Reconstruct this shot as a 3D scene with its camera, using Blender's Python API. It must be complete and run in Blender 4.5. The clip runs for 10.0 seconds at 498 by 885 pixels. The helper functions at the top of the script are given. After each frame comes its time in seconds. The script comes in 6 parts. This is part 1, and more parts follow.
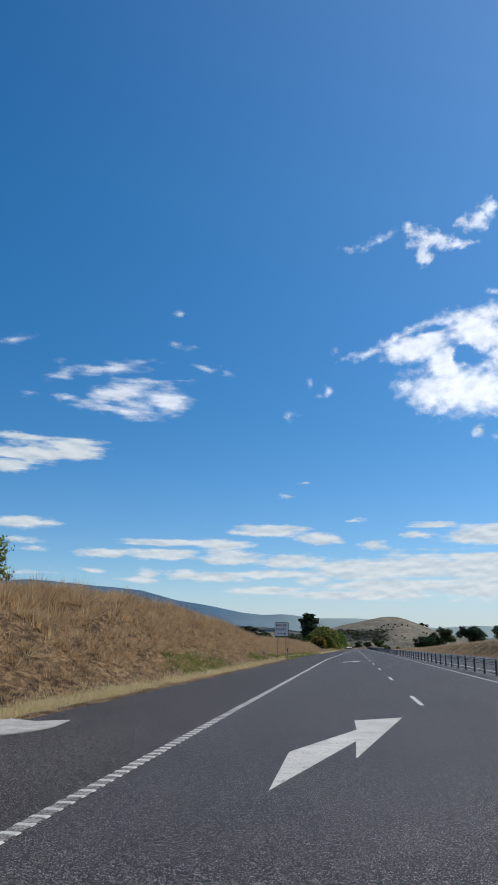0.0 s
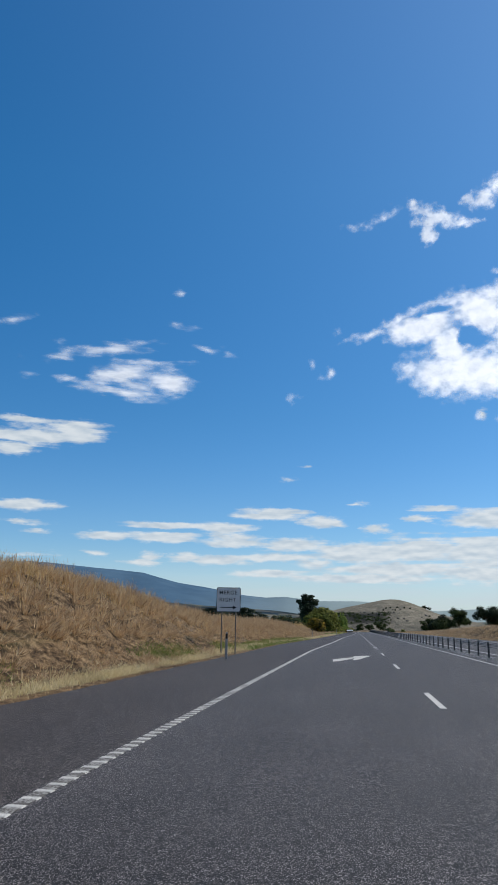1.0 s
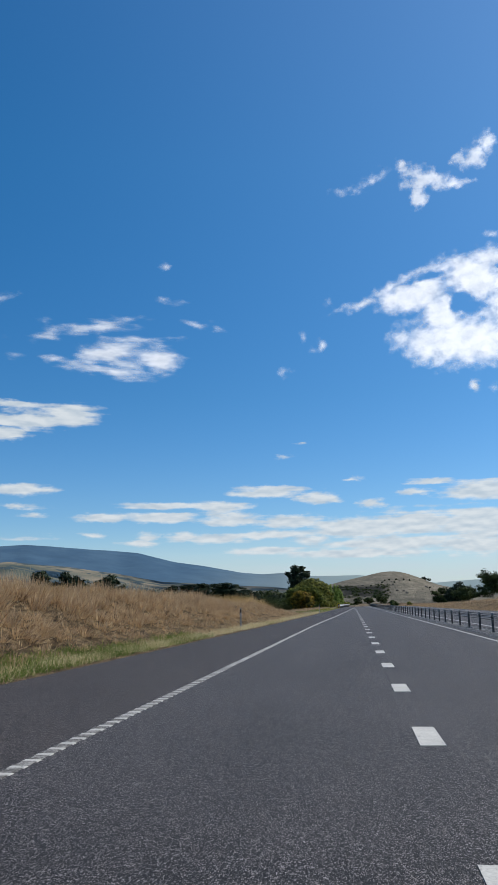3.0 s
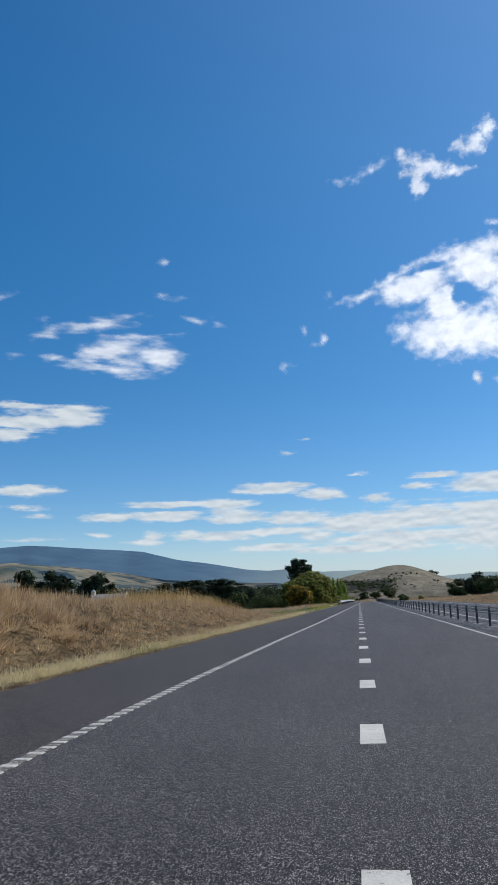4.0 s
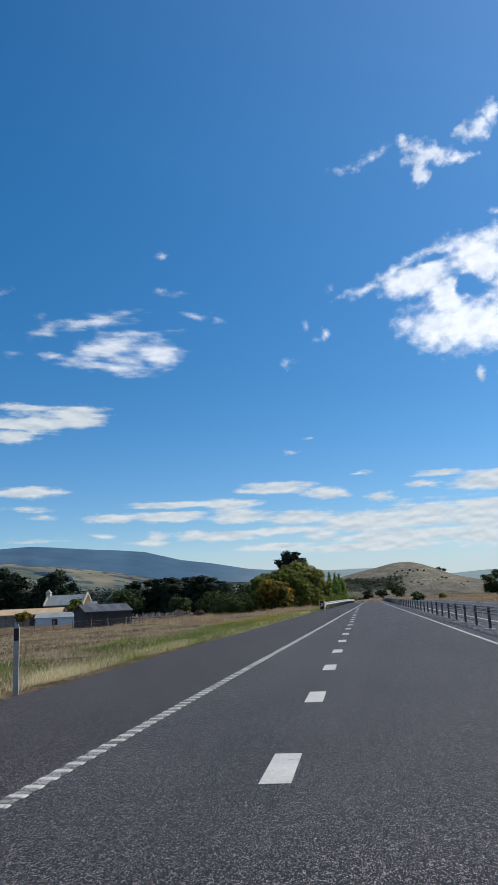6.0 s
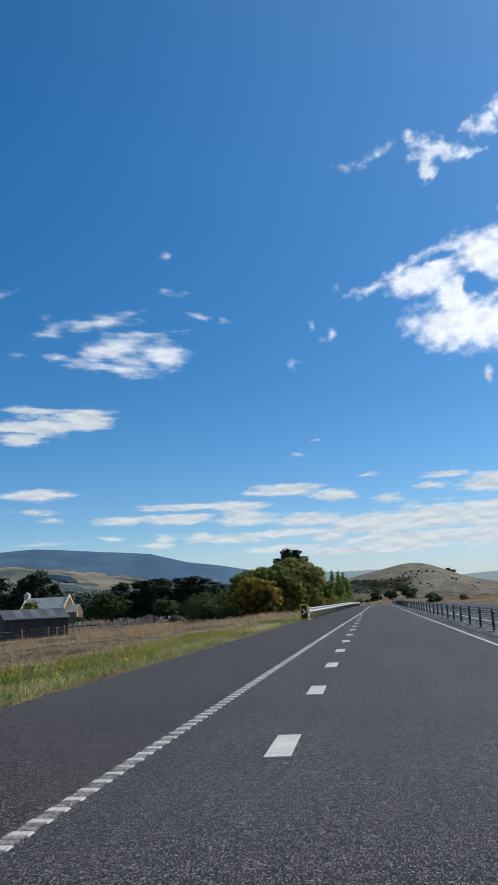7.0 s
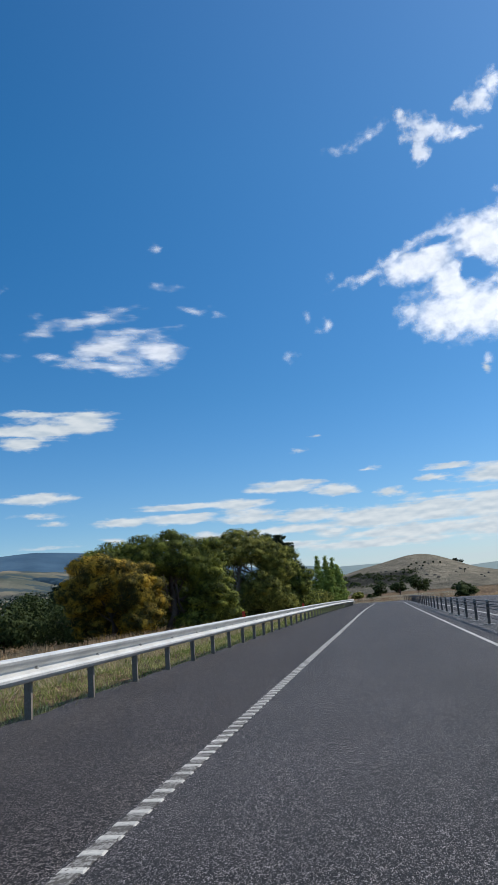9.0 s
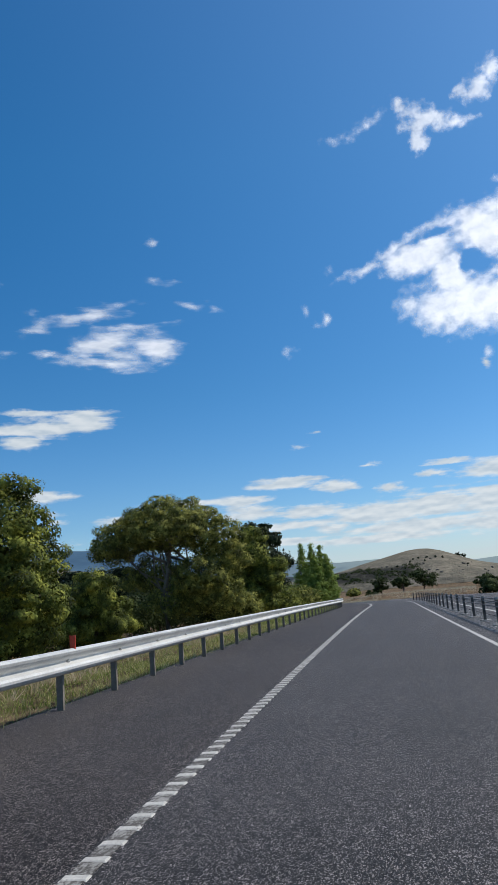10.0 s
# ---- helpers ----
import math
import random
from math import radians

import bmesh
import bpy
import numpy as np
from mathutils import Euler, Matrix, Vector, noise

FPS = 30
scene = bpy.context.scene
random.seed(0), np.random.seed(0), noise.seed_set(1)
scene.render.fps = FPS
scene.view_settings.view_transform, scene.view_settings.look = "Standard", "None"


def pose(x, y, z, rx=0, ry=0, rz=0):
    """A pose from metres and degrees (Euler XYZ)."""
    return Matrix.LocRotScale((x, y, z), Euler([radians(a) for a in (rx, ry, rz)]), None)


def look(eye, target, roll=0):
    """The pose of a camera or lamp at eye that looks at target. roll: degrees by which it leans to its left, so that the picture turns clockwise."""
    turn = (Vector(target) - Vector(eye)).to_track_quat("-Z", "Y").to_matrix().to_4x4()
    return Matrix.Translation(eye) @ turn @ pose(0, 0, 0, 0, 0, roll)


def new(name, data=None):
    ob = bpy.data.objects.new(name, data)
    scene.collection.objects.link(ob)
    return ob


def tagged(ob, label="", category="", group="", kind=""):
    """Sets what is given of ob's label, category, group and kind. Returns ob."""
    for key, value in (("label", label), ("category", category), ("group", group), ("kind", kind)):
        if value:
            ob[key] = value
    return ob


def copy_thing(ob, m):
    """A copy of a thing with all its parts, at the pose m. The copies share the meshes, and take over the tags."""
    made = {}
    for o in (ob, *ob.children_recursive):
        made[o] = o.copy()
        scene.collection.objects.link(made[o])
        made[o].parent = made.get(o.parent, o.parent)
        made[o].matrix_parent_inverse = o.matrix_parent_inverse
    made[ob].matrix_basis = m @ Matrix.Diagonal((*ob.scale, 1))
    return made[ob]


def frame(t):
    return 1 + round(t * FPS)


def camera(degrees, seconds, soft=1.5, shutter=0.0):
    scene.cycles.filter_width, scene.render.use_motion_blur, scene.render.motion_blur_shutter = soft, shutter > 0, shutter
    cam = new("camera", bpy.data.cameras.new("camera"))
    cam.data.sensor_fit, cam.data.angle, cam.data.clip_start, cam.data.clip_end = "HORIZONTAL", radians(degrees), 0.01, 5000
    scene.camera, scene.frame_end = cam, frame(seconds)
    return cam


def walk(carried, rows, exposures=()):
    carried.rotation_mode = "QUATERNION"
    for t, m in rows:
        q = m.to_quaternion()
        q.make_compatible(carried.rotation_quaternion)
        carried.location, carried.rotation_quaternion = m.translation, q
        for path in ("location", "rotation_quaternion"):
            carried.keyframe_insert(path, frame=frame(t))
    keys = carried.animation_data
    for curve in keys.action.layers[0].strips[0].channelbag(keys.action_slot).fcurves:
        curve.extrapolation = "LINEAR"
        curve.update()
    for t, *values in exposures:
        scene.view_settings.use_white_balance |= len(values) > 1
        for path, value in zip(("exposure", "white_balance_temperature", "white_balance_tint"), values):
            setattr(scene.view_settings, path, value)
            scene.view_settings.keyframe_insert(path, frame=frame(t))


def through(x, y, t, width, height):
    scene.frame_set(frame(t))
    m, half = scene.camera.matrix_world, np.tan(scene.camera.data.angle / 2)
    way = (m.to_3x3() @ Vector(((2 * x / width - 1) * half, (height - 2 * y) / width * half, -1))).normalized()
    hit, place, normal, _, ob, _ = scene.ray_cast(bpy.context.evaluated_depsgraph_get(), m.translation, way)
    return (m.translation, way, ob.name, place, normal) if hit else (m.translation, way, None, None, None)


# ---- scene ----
# The camera rides in a car along a straight divided highway; x right, y ahead, road surface at z = 0.
EYE = 1.158


def road_z(y):
    """The carriageway is level, then rolls over a long gentle crest."""
    return 0.0 if y < 200 else -(min(y, 520) - 200) ** 2 / 23600.0


def drift(y):
    """Sideways shift of the carriageway: straight, a slight swing right, then the bend to the left."""
    if y < 190:
        return 0.0
    if y < 272:
        return 0.8 * ((y - 190) / 82.0) ** 2
    d = y - 272
    return 0.8 + 0.0195 * d - d * d / 420.0


cam = camera(35.15, 10.0, soft=1.5, shutter=0.0)
PATH = [(0, -1.379, -76.109, 7.418, 14.395, 0.69), (0.5, -1.378, -62.003, 8.199, 13.251, 1.384), (1, -1.329, -47.756, 7.578, 13.188, 0.901),
        (1.5, -1.27, -33.819, 7.113, 12.823, 0.352), (2, -1.127, -19.749, 7.051, 12.19, -0.262), (2.5, -0.887, -5.263, 7.046, 11.806, -0.49),
        (4, -0.046, 37.278, 7.422, 11.394, -1.958), (4.5, 0.217, 51.348, 7.435, 11.325, -2.178), (5, 0.435, 65.574, 7.411, 11.478, -2.307),
        (5.5, 0.555, 79.742, 7.439, 11.32, -2.38), (6.8, 0.775, 116.85, 8.15, 11.54, -2.6), (7, 0.805, 121.692, 8.197, 11.558, -2.638), (7.5, 0.962, 136.976, 8.116, 11.622, -3.123),
        (8, 1.096, 150.465, 8.159, 11.471, -3.321), (8.5, 1.263, 165.434, 8.168, 11.491, -3.917), (9, 1.348, 180.243, 8.228, 11.392, -4.333),
        (9.5, 1.479, 194.952, 8.221, 11.231, -4.493), (10, 1.633, 209.62, 8.253, 11.171, -4.779)]
rows = []
for t, x, y, yaw, pitch, roll in PATH:
    a, b = radians(yaw), radians(pitch)
    eye = Vector((x, y, EYE + road_z(y)))
    rows.append((t, look(eye, eye + Vector((-math.sin(a) * math.cos(b), math.cos(a) * math.cos(b), math.sin(b))), roll)))
walk(cam, rows, exposures=[(0.0, 0.0), (10.0, 0.0)])

# ---------------------------------------------------------------- light
SUN_AZ, SUN_EL = 61.0, 47.0  # to the right of straight ahead, above the horizon
world = bpy.data.worlds.new("sky")
scene.world = world
world.use_nodes = True


class Nodes:
    """Short hand for wiring shader nodes."""

    def __init__(self, tree):
        self.tree = tree

    def add(self, kind):
        return self.tree.nodes.new("ShaderNode" + kind)

    def put(self, socket, value):
        if isinstance(value, bpy.types.NodeSocket):
            self.tree.links.new(value, socket)
        elif isinstance(value, tuple) and len(value) == 3 and socket.type == "RGBA":
            socket.default_value = (*value, 1.0)
        else:
            socket.default_value = value

    def math(self, op, a, b=0.0, c=0.0, clamp=False):
        node = self.add("Math")
        node.operation, node.use_clamp = op, clamp
        for socket, value in zip(node.inputs, (a, b, c)):
            self.put(socket, value)
        return node.outputs[0]

    def vec(self, op, a, b=(0, 0, 0)):
        node = self.add("VectorMath")
        node.operation = op
        self.put(node.inputs[0], a)
        self.put(node.inputs[1], b)
        return node.outputs["Value"] if op in ("LENGTH", "DOT_PRODUCT") else node.outputs[0]

    def noise(self, vector, scale, detail=4.0, rough=0.55, colour=False):
        node = self.add("TexNoise")
        self.put(node.inputs["Vector"], vector)
        node.inputs["Scale"].default_value, node.inputs["Detail"].default_value, node.inputs["Roughness"].default_value = scale, detail, rough
        return node.outputs["Color" if colour else "Fac"]

    def ramp(self, value, *stops):
        node = self.add("ValToRGB")
        self.put(node.inputs[0], value)
        band = node.color_ramp
        while len(band.elements) < len(stops):
            band.elements.new(0.5)
        for element, (at, colour) in zip(band.elements, stops):
            element.position = at
            element.color = (*colour, 1.0) if isinstance(colour, tuple) else (colour, colour, colour, 1.0)
        return node.outputs[0]

    def mix(self, fac, a, b, blend="MIX"):
        node = self.add("Mix")
        node.data_type, node.blend_type = "RGBA", blend
        self.put(node.inputs[0], fac)
        self.put(node.inputs[6], a)
        self.put(node.inputs[7], b)
        return node.outputs[2]

    def span(self, value, low, high, to_low=0.0, to_high=1.0, smooth=False):
        node = self.add("MapRange")
        node.interpolation_type = "SMOOTHSTEP" if smooth else "LINEAR"
        for socket, v in zip(node.inputs, (value, low, high, to_low, to_high)):
            self.put(socket, v)
        return node.outputs[0]


# low, far cloud banks: bearing, elevation, half width, half height (degrees), thickness
LOW_CLOUDS_OVER_MOUNTAINS = [
    (-23.1, 13.0, 3.1, 0.62, 1), (-20.3, 13.4, 2.0, 0.74, 1), (-24.6, 12.0, 1.4, 0.45, 0.9), (-23.9, 14.1, 1.9, 0.21, 0.6), (-23.6, 8.1, 2.1, 0.41, 0.9),
    (-23.7, 6.9, 1.9, 0.21, 0.6), (-22.6, 6.3, 1.0, 0.16, 0.5), (-13.4, 7.0, 2.55, 0.25, 0.75), (-17.9, 6.15, 1.8, 0.29, 0.8), (-13.4, 6.15, 2.6, 0.33, 0.9),
    (-14.5, 4.75, 0.9, 0.29, 0.75), (-12.0, 4.75, 1.3, 0.29, 0.8), (-18.3, 4.9, 0.9, 0.16, 0.6), (-15.1, 4.4, 1.4, 0.21, 0.6), (-22.9, 4.75, 1.65, 0.16, 0.4)]
LOW_CLOUDS_AHEAD = [
    (-4.6, 10.5, 0.91, 0.21, 0.6), (-5.9, 7.9, 2.55, 0.45, 1), (-2.25, 7.5, 1.73, 0.41, 1), (-9.3, 6.9, 1.8, 0.41, 0.9), (-8.5, 6.0, 2.6, 0.45, 1),
    (-4.4, 5.8, 2.6, 0.45, 1), (-5.3, 4.85, 2.6, 0.37, 0.85), (-9.4, 4.6, 2.5, 0.33, 0.8), (-2.8, 4.5, 1.8, 0.37, 0.9), (-6.1, 3.8, 2.6, 0.29, 0.7),
    (-3.3, 11.5, 0.4, 0.12, 0.4)]
LOW_CLOUDS_OVER_HILL = [
    (9.6, 14.9, 0.37, 0.33, 0.6), (0.3, 8.7, 1.0, 0.16, 0.65), (5.9, 8.4, 1.3, 0.21, 0.7), (4.65, 7.65, 1.3, 0.16, 0.7), (1.7, 6.95, 0.9, 0.29, 0.8),
    (9.6, 7.6, 2.5, 0.62, 1), (0.5, 5.2, 3.5, 0.74, 1), (4.9, 5.55, 3.5, 0.82, 1), (9.0, 5.3, 3.6, 1.07, 1), (2.8, 4.1, 4.5, 0.53, 0.95),
    (9.3, 3.8, 3.3, 0.53, 1), (0.75, 3.45, 4.9, 0.33, 0.8)]


def build_sky():
    n = Nodes(world.node_tree)
    background = world.node_tree.nodes["Background"]
    sky = n.add("TexSky")
    sky.sky_type, sky.sun_disc = "NISHITA", False
    sky.sun_elevation, sky.sun_rotation = radians(SUN_EL), radians(SUN_AZ)
    sky.altitude, sky.air_density, sky.dust_density, sky.ozone_density = 300.0, 1.0, 0.42, 2.2
    way = n.add("TexCoord").outputs["Generated"]
    part_xyz = n.add("SeparateXYZ")
    n.put(part_xyz.inputs[0], way)
    bearing = n.math("MULTIPLY", n.math("ARCTAN2", part_xyz.outputs[0], part_xyz.outputs[1]), 57.2958)
    height = n.math("MULTIPLY", n.math("ARCSINE", part_xyz.outputs[2]), 57.2958)
    flat = n.add("CombineXYZ")
    n.put(flat.inputs[0], bearing)
    n.put(flat.inputs[1], height)
    spot = flat.outputs[0]
    stretched = n.vec("MULTIPLY", spot, (0.3, 1.5, 1.0))
    warp = n.vec("MULTIPLY", n.vec("SUBTRACT", n.noise(n.vec("MULTIPLY", spot, (0.7, 1.6, 1.0)), 0.9, 6, 0.65, colour=True), (0.5, 0.5, 0.5)), (1.8, 0.55, 0.0))
    here = n.vec("ADD", spot, warp)
    depth = None
    for bear, el, w, h, thick in LOW_CLOUDS_OVER_MOUNTAINS + LOW_CLOUDS_AHEAD + LOW_CLOUDS_OVER_HILL:
        away = n.vec("LENGTH", n.vec("MULTIPLY", n.vec("SUBTRACT", here, (bear, el, 0.0)), (1 / (1.3 * w), 1 / (1.4 * h), 0.0)))
        one = n.math("MULTIPLY_ADD", away, -thick, thick)
        depth = one if depth is None else n.math("MAXIMUM", depth, one)
    fleck = n.noise(n.vec("MULTIPLY", spot, (0.6, 1.7, 1.0)), 1.3, 5, 0.56)
    bands = n.noise(n.vec("MULTIPLY", spot, (0.09, 1.9, 1.0)), 1.0, 3, 0.5)
    body = n.math("ADD", depth, n.math("ADD", n.math("MULTIPLY_ADD", fleck, 0.85, -0.42), n.math("MULTIPLY_ADD", bands, 1.3, -0.65)))
    cover = n.span(body, 0.0, 0.55, 0.0, 0.93, smooth=True)
    # tops catch the light where the cloud thins out upwards
    lump = n.noise(n.vec("MULTIPLY", spot, (0.5, 1.5, 1.0)), 1.2, 2, 0.5)
    above = n.noise(n.vec("MULTIPLY", n.vec("ADD", spot, (0.1, 0.26, 0.0)), (0.5, 1.5, 1.0)), 1.2, 2, 0.5)
    shade = n.math("MULTIPLY_ADD", n.math("SUBTRACT", lump, above), 0.9, 0.56)
    # bands of thin cloud melting into the pale horizon
    streak = n.noise(n.vec("MULTIPLY", spot, (0.12, 1.1, 1.0)), 1.0, 5, 0.6)
    veil = n.math("MULTIPLY", n.math("MULTIPLY", n.span(height, 0.2, 6.0, 0.95, 0.0, smooth=True), n.span(bearing, -24.0, 0.0, 0.4, 1.0, smooth=True)), n.span(streak, 0.3, 0.65, 0.6, 1.0, smooth=True))
    tint = n.add("HueSaturation")
    tint.inputs["Saturation"].default_value, tint.inputs["Value"].default_value, tint.inputs["Hue"].default_value = SKY_SATURATION, SKY_VALUE, 0.506
    n.put(tint.inputs["Color"], n.mix(1.0, sky.outputs[0], (0.935, 0.995, 0.975), "MULTIPLY"))
    # the air is paler and bluer low down, and thin haze brightens the sky towards the sun
    deep = n.mix(1.0, tint.outputs[0], n.ramp(n.span(height, 0.0, 50.0), (0.0, (0.69, 0.745, 0.96)), (0.3, (0.72, 0.83, 0.88)), (0.62, (0.9, 0.97, 0.93)), (1.0, (0.86, 0.92, 0.9))), "MULTIPLY")
    sunward = n.math("POWER", n.math("MAXIMUM", n.vec("DOT_PRODUCT", way, tuple(SUN_WAY)), 0.0), 3.0)
    clear = n.mix(1.0, deep, n.mix(sunward, (0.0, 0.0, 0.0), SUN_HAZE), "ADD")
    white = n.mix(n.span(shade, 0.35, 0.7), CLOUD_DIM, CLOUD_LIT)
    seen = n.mix(cover, n.mix(veil, clear, CLOUD_VEIL), white)
    # clouds added outside the view to whiten the sky's fill light
    unseen_cloud = n.math("MULTIPLY", n.span(n.noise(n.vec("MULTIPLY", way, (1.0, 1.0, 2.2)), 3.4, 6, 0.58), 0.5, 0.64, 0.0, 0.9, smooth=True), n.span(n.math("ABSOLUTE", bearing), 34.0, 48.0, 0.0, 1.0, smooth=True))
    seen = n.mix(n.math("MULTIPLY", unseen_cloud, n.span(height, 0.0, 4.0, 0.0, 1.0)), seen, white)
    n.put(background.inputs["Color"], seen)
    background.inputs["Strength"].default_value = SKY_STRENGTH


SKY_STRENGTH, SKY_SATURATION, SKY_VALUE = 0.1, 1.38, 1.29
CLOUD_LIT, CLOUD_DIM, CLOUD_VEIL, SUN_HAZE = (7.1, 7.6, 7.95), (5.1, 5.95, 6.75), (5.7, 6.5, 7.3), (1.05, 1.3, 1.75)
SUN_WAY = Vector((math.sin(radians(SUN_AZ)) * math.cos(radians(SUN_EL)), math.cos(radians(SUN_AZ)) * math.cos(radians(SUN_EL)), math.sin(radians(SUN_EL))))
build_sky()
sun_lamp = bpy.data.lights.new("sun", "SUN")
sun_lamp.energy, sun_lamp.angle, sun_lamp.color = 4.2, radians(0.53), (1.0, 0.93, 0.82)
new("sun", sun_lamp).matrix_world = look(SUN_WAY * 100, (0, 0, 0))


# ---------------------------------------------------------------- materials
def material(name, rough=0.8, metal=0.0, specular=0.3):
    m = bpy.data.materials.new(name)
    m.use_nodes = True
    n = Nodes(m.node_tree)
    shader = m.node_tree.nodes["Principled BSDF"]
    shader.inputs["Roughness"].default_value, shader.inputs["Metallic"].default_value = rough, metal
    shader.inputs["Specular IOR Level"].default_value = specular
    return m, n, shader


def place(n):
    return n.add("NewGeometry").outputs["Position"]


def bump(n, shader, height, strength, distance):
    node = n.add("Bump")
    node.inputs["Strength"].default_value, node.inputs["Distance"].default_value = strength, distance
    n.put(node.inputs["Height"], height)
    n.put(shader.inputs["Normal"], node.outputs[0])


def mottled(name, dark, light, coarse, fine, rough=0.85, metal=0.0, relief=0.0, specular=0.3):
    """A surface that varies at two scales."""
    m, n, shader = material(name, rough, metal, specular)
    spot = n.add("TexCoord").outputs["Object"]
    mixed = n.math("ADD", n.math("MULTIPLY", n.noise(spot, coarse, 3), 0.6), n.math("MULTIPLY", n.noise(spot, fine, 4), 0.4))
    n.put(shader.inputs["Base Color"], n.ramp(mixed, (0.36, dark), (0.64, light)))
    n.put(shader.inputs["Roughness"], n.span(n.noise(spot, fine * 0.7, 2), 0.3, 0.7, rough - 0.08, min(1.0, rough + 0.08)))
    if relief:
        bump(n, shader, n.noise(spot, fine, 4), 0.6, relief)
    return m


def asphalt(name, low, high, stones, specular=0.34):
    """Coarse chip seal: stones of differing greys, worn lighter in the wheel tracks, with faint patches."""
    m, n, shader = material(name, 0.7, 0.0, specular)
    spot = place(n)
    cell = n.add("TexVoronoi")
    cell.inputs["Scale"].default_value = stones
    n.put(cell.inputs["Vector"], n.vec("MULTIPLY", spot, (1.0, 0.4, 1.0)))
    grain = n.add("SeparateColor")
    n.put(grain.inputs[0], cell.outputs["Color"])
    broad = n.noise(n.vec("MULTIPLY", spot, (1.0, 0.12, 1.0)), 0.7, 4, 0.6)
    patch = n.noise(spot, 0.35, 5, 0.65)
    grit = n.span(n.noise(spot, 21.0, 3, 0.6), 0.3, 0.7, 0.45, 1.55)
    base = n.ramp(n.math("ADD", n.math("MULTIPLY", broad, 0.5), n.math("MULTIPLY", patch, 0.5)), (0.38, low), (0.62, high))
    base = n.mix(1.0, base, grit, "MULTIPLY")
    stone = n.ramp(grain.outputs[0], (0.0, (0.02, 0.02, 0.02)), (0.4, (0.13, 0.13, 0.13)), (0.7, (0.8, 0.81, 0.83)), (1.0, (5.8, 5.9, 6.1)))
    n.put(shader.inputs["Base Color"], n.mix(1.0, base, stone, "MULTIPLY"))
    bump(n, shader, n.math("SUBTRACT", n.math("MULTIPLY", grain.outputs[1], 0.7), cell.outputs["Distance"]), 0.7, 0.003)
    return m


def worn_paint(name, dark, light, wear):
    """Road paint, chipped through to the stones in flecks and short cracks."""
    m, n, shader = material(name, 0.75, 0.0, 0.3)
    spot = place(n)
    coat = n.ramp(n.math("ADD", n.math("MULTIPLY", n.noise(spot, 1.6, 4), 0.5), n.math("MULTIPLY", n.noise(spot, 50.0, 3), 0.5)), (0.36, dark), (0.64, light))
    chips = n.math("ADD", n.math("MULTIPLY", n.noise(n.vec("MULTIPLY", spot, (1.0, 0.4, 1.0)), 70.0, 4, 0.7), 0.55), n.math("MULTIPLY", n.noise(n.vec("MULTIPLY", spot, (0.7, 2.2, 1.0)), 4.0, 5, 0.7), 0.45))
    gone = n.span(chips, wear - 0.06, wear + 0.03, 0.92, 0.0, smooth=True)
    n.put(shader.inputs["Base Color"], n.mix(gone, coat, (0.06, 0.053, 0.046)))
    bump(n, shader, n.noise(spot, 90.0, 3), 0.5, 0.002)
    return m


def blades(name, *stops, through=0.35, patch=0.25, own=0.6, gloss=0.12):
    """Grass or leaves: every piece its own tone, letting some light through."""
    m, n, shader = material(name, 0.75, 0.0, gloss)
    one = n.add("NewGeometry").outputs["Random Per Island"]
    area = n.span(n.noise(place(n), patch, 3), 0.3, 0.7)
    tone = n.math("ADD", n.math("MULTIPLY", one, own), n.math("MULTIPLY", area, 1.0 - own))
    colour = n.ramp(tone, *stops)
    n.put(shader.inputs["Base Color"], colour)
    back = n.add("BsdfTranslucent")
    n.put(back.inputs["Color"], colour)
    both = n.add("MixShader")
    both.inputs[0].default_value = through
    n.put(both.inputs[1], shader.outputs[0])
    n.put(both.inputs[2], back.outputs[0])
    n.put(m.node_tree.nodes["Material Output"].inputs["Surface"], both.outputs[0])
    return m


def land(name):
    """Dry pasture: straw and brown tufts, bare soil, and green where it stays damp beside the road."""
    m, n, shader = material(name, 0.95, 0.0, 0.1)
    spot = place(n)
    spot = n.vec("MULTIPLY", spot, (1.0, 0.4, 1.0))
    clods = n.math("ADD", n.math("MULTIPLY", n.noise(spot, 1.1, 5, 0.65), 0.3), n.math("MULTIPLY", n.noise(spot, 6.0, 5, 0.7), 0.7))
    near = n.ramp(clods, (0.4, (0.035, 0.024, 0.015)), (0.5, (0.125, 0.085, 0.05)), (0.6, (0.28, 0.2, 0.12)))
    wide = n.ramp(n.noise(spot, 0.012, 5, 0.6), (0.35, (0.72, 0.74, 0.6)), (0.5, (1.0, 1.0, 1.0)), (0.65, (1.15, 1.05, 0.92)))
    green = n.span(n.noise(n.vec("MULTIPLY", spot, (0.5, 0.06, 0.5)), 1.0, 4, 0.6), 0.6, 0.75, 0.0, 0.2, smooth=True)
    n.put(shader.inputs["Base Color"], n.mix(green, n.mix(1.0, near, wide, "MULTIPLY"), (0.13, 0.17, 0.05)))
    bump(n, shader, n.noise(spot, 4.0, 6, 0.72), 1.0, 0.3)
    return m


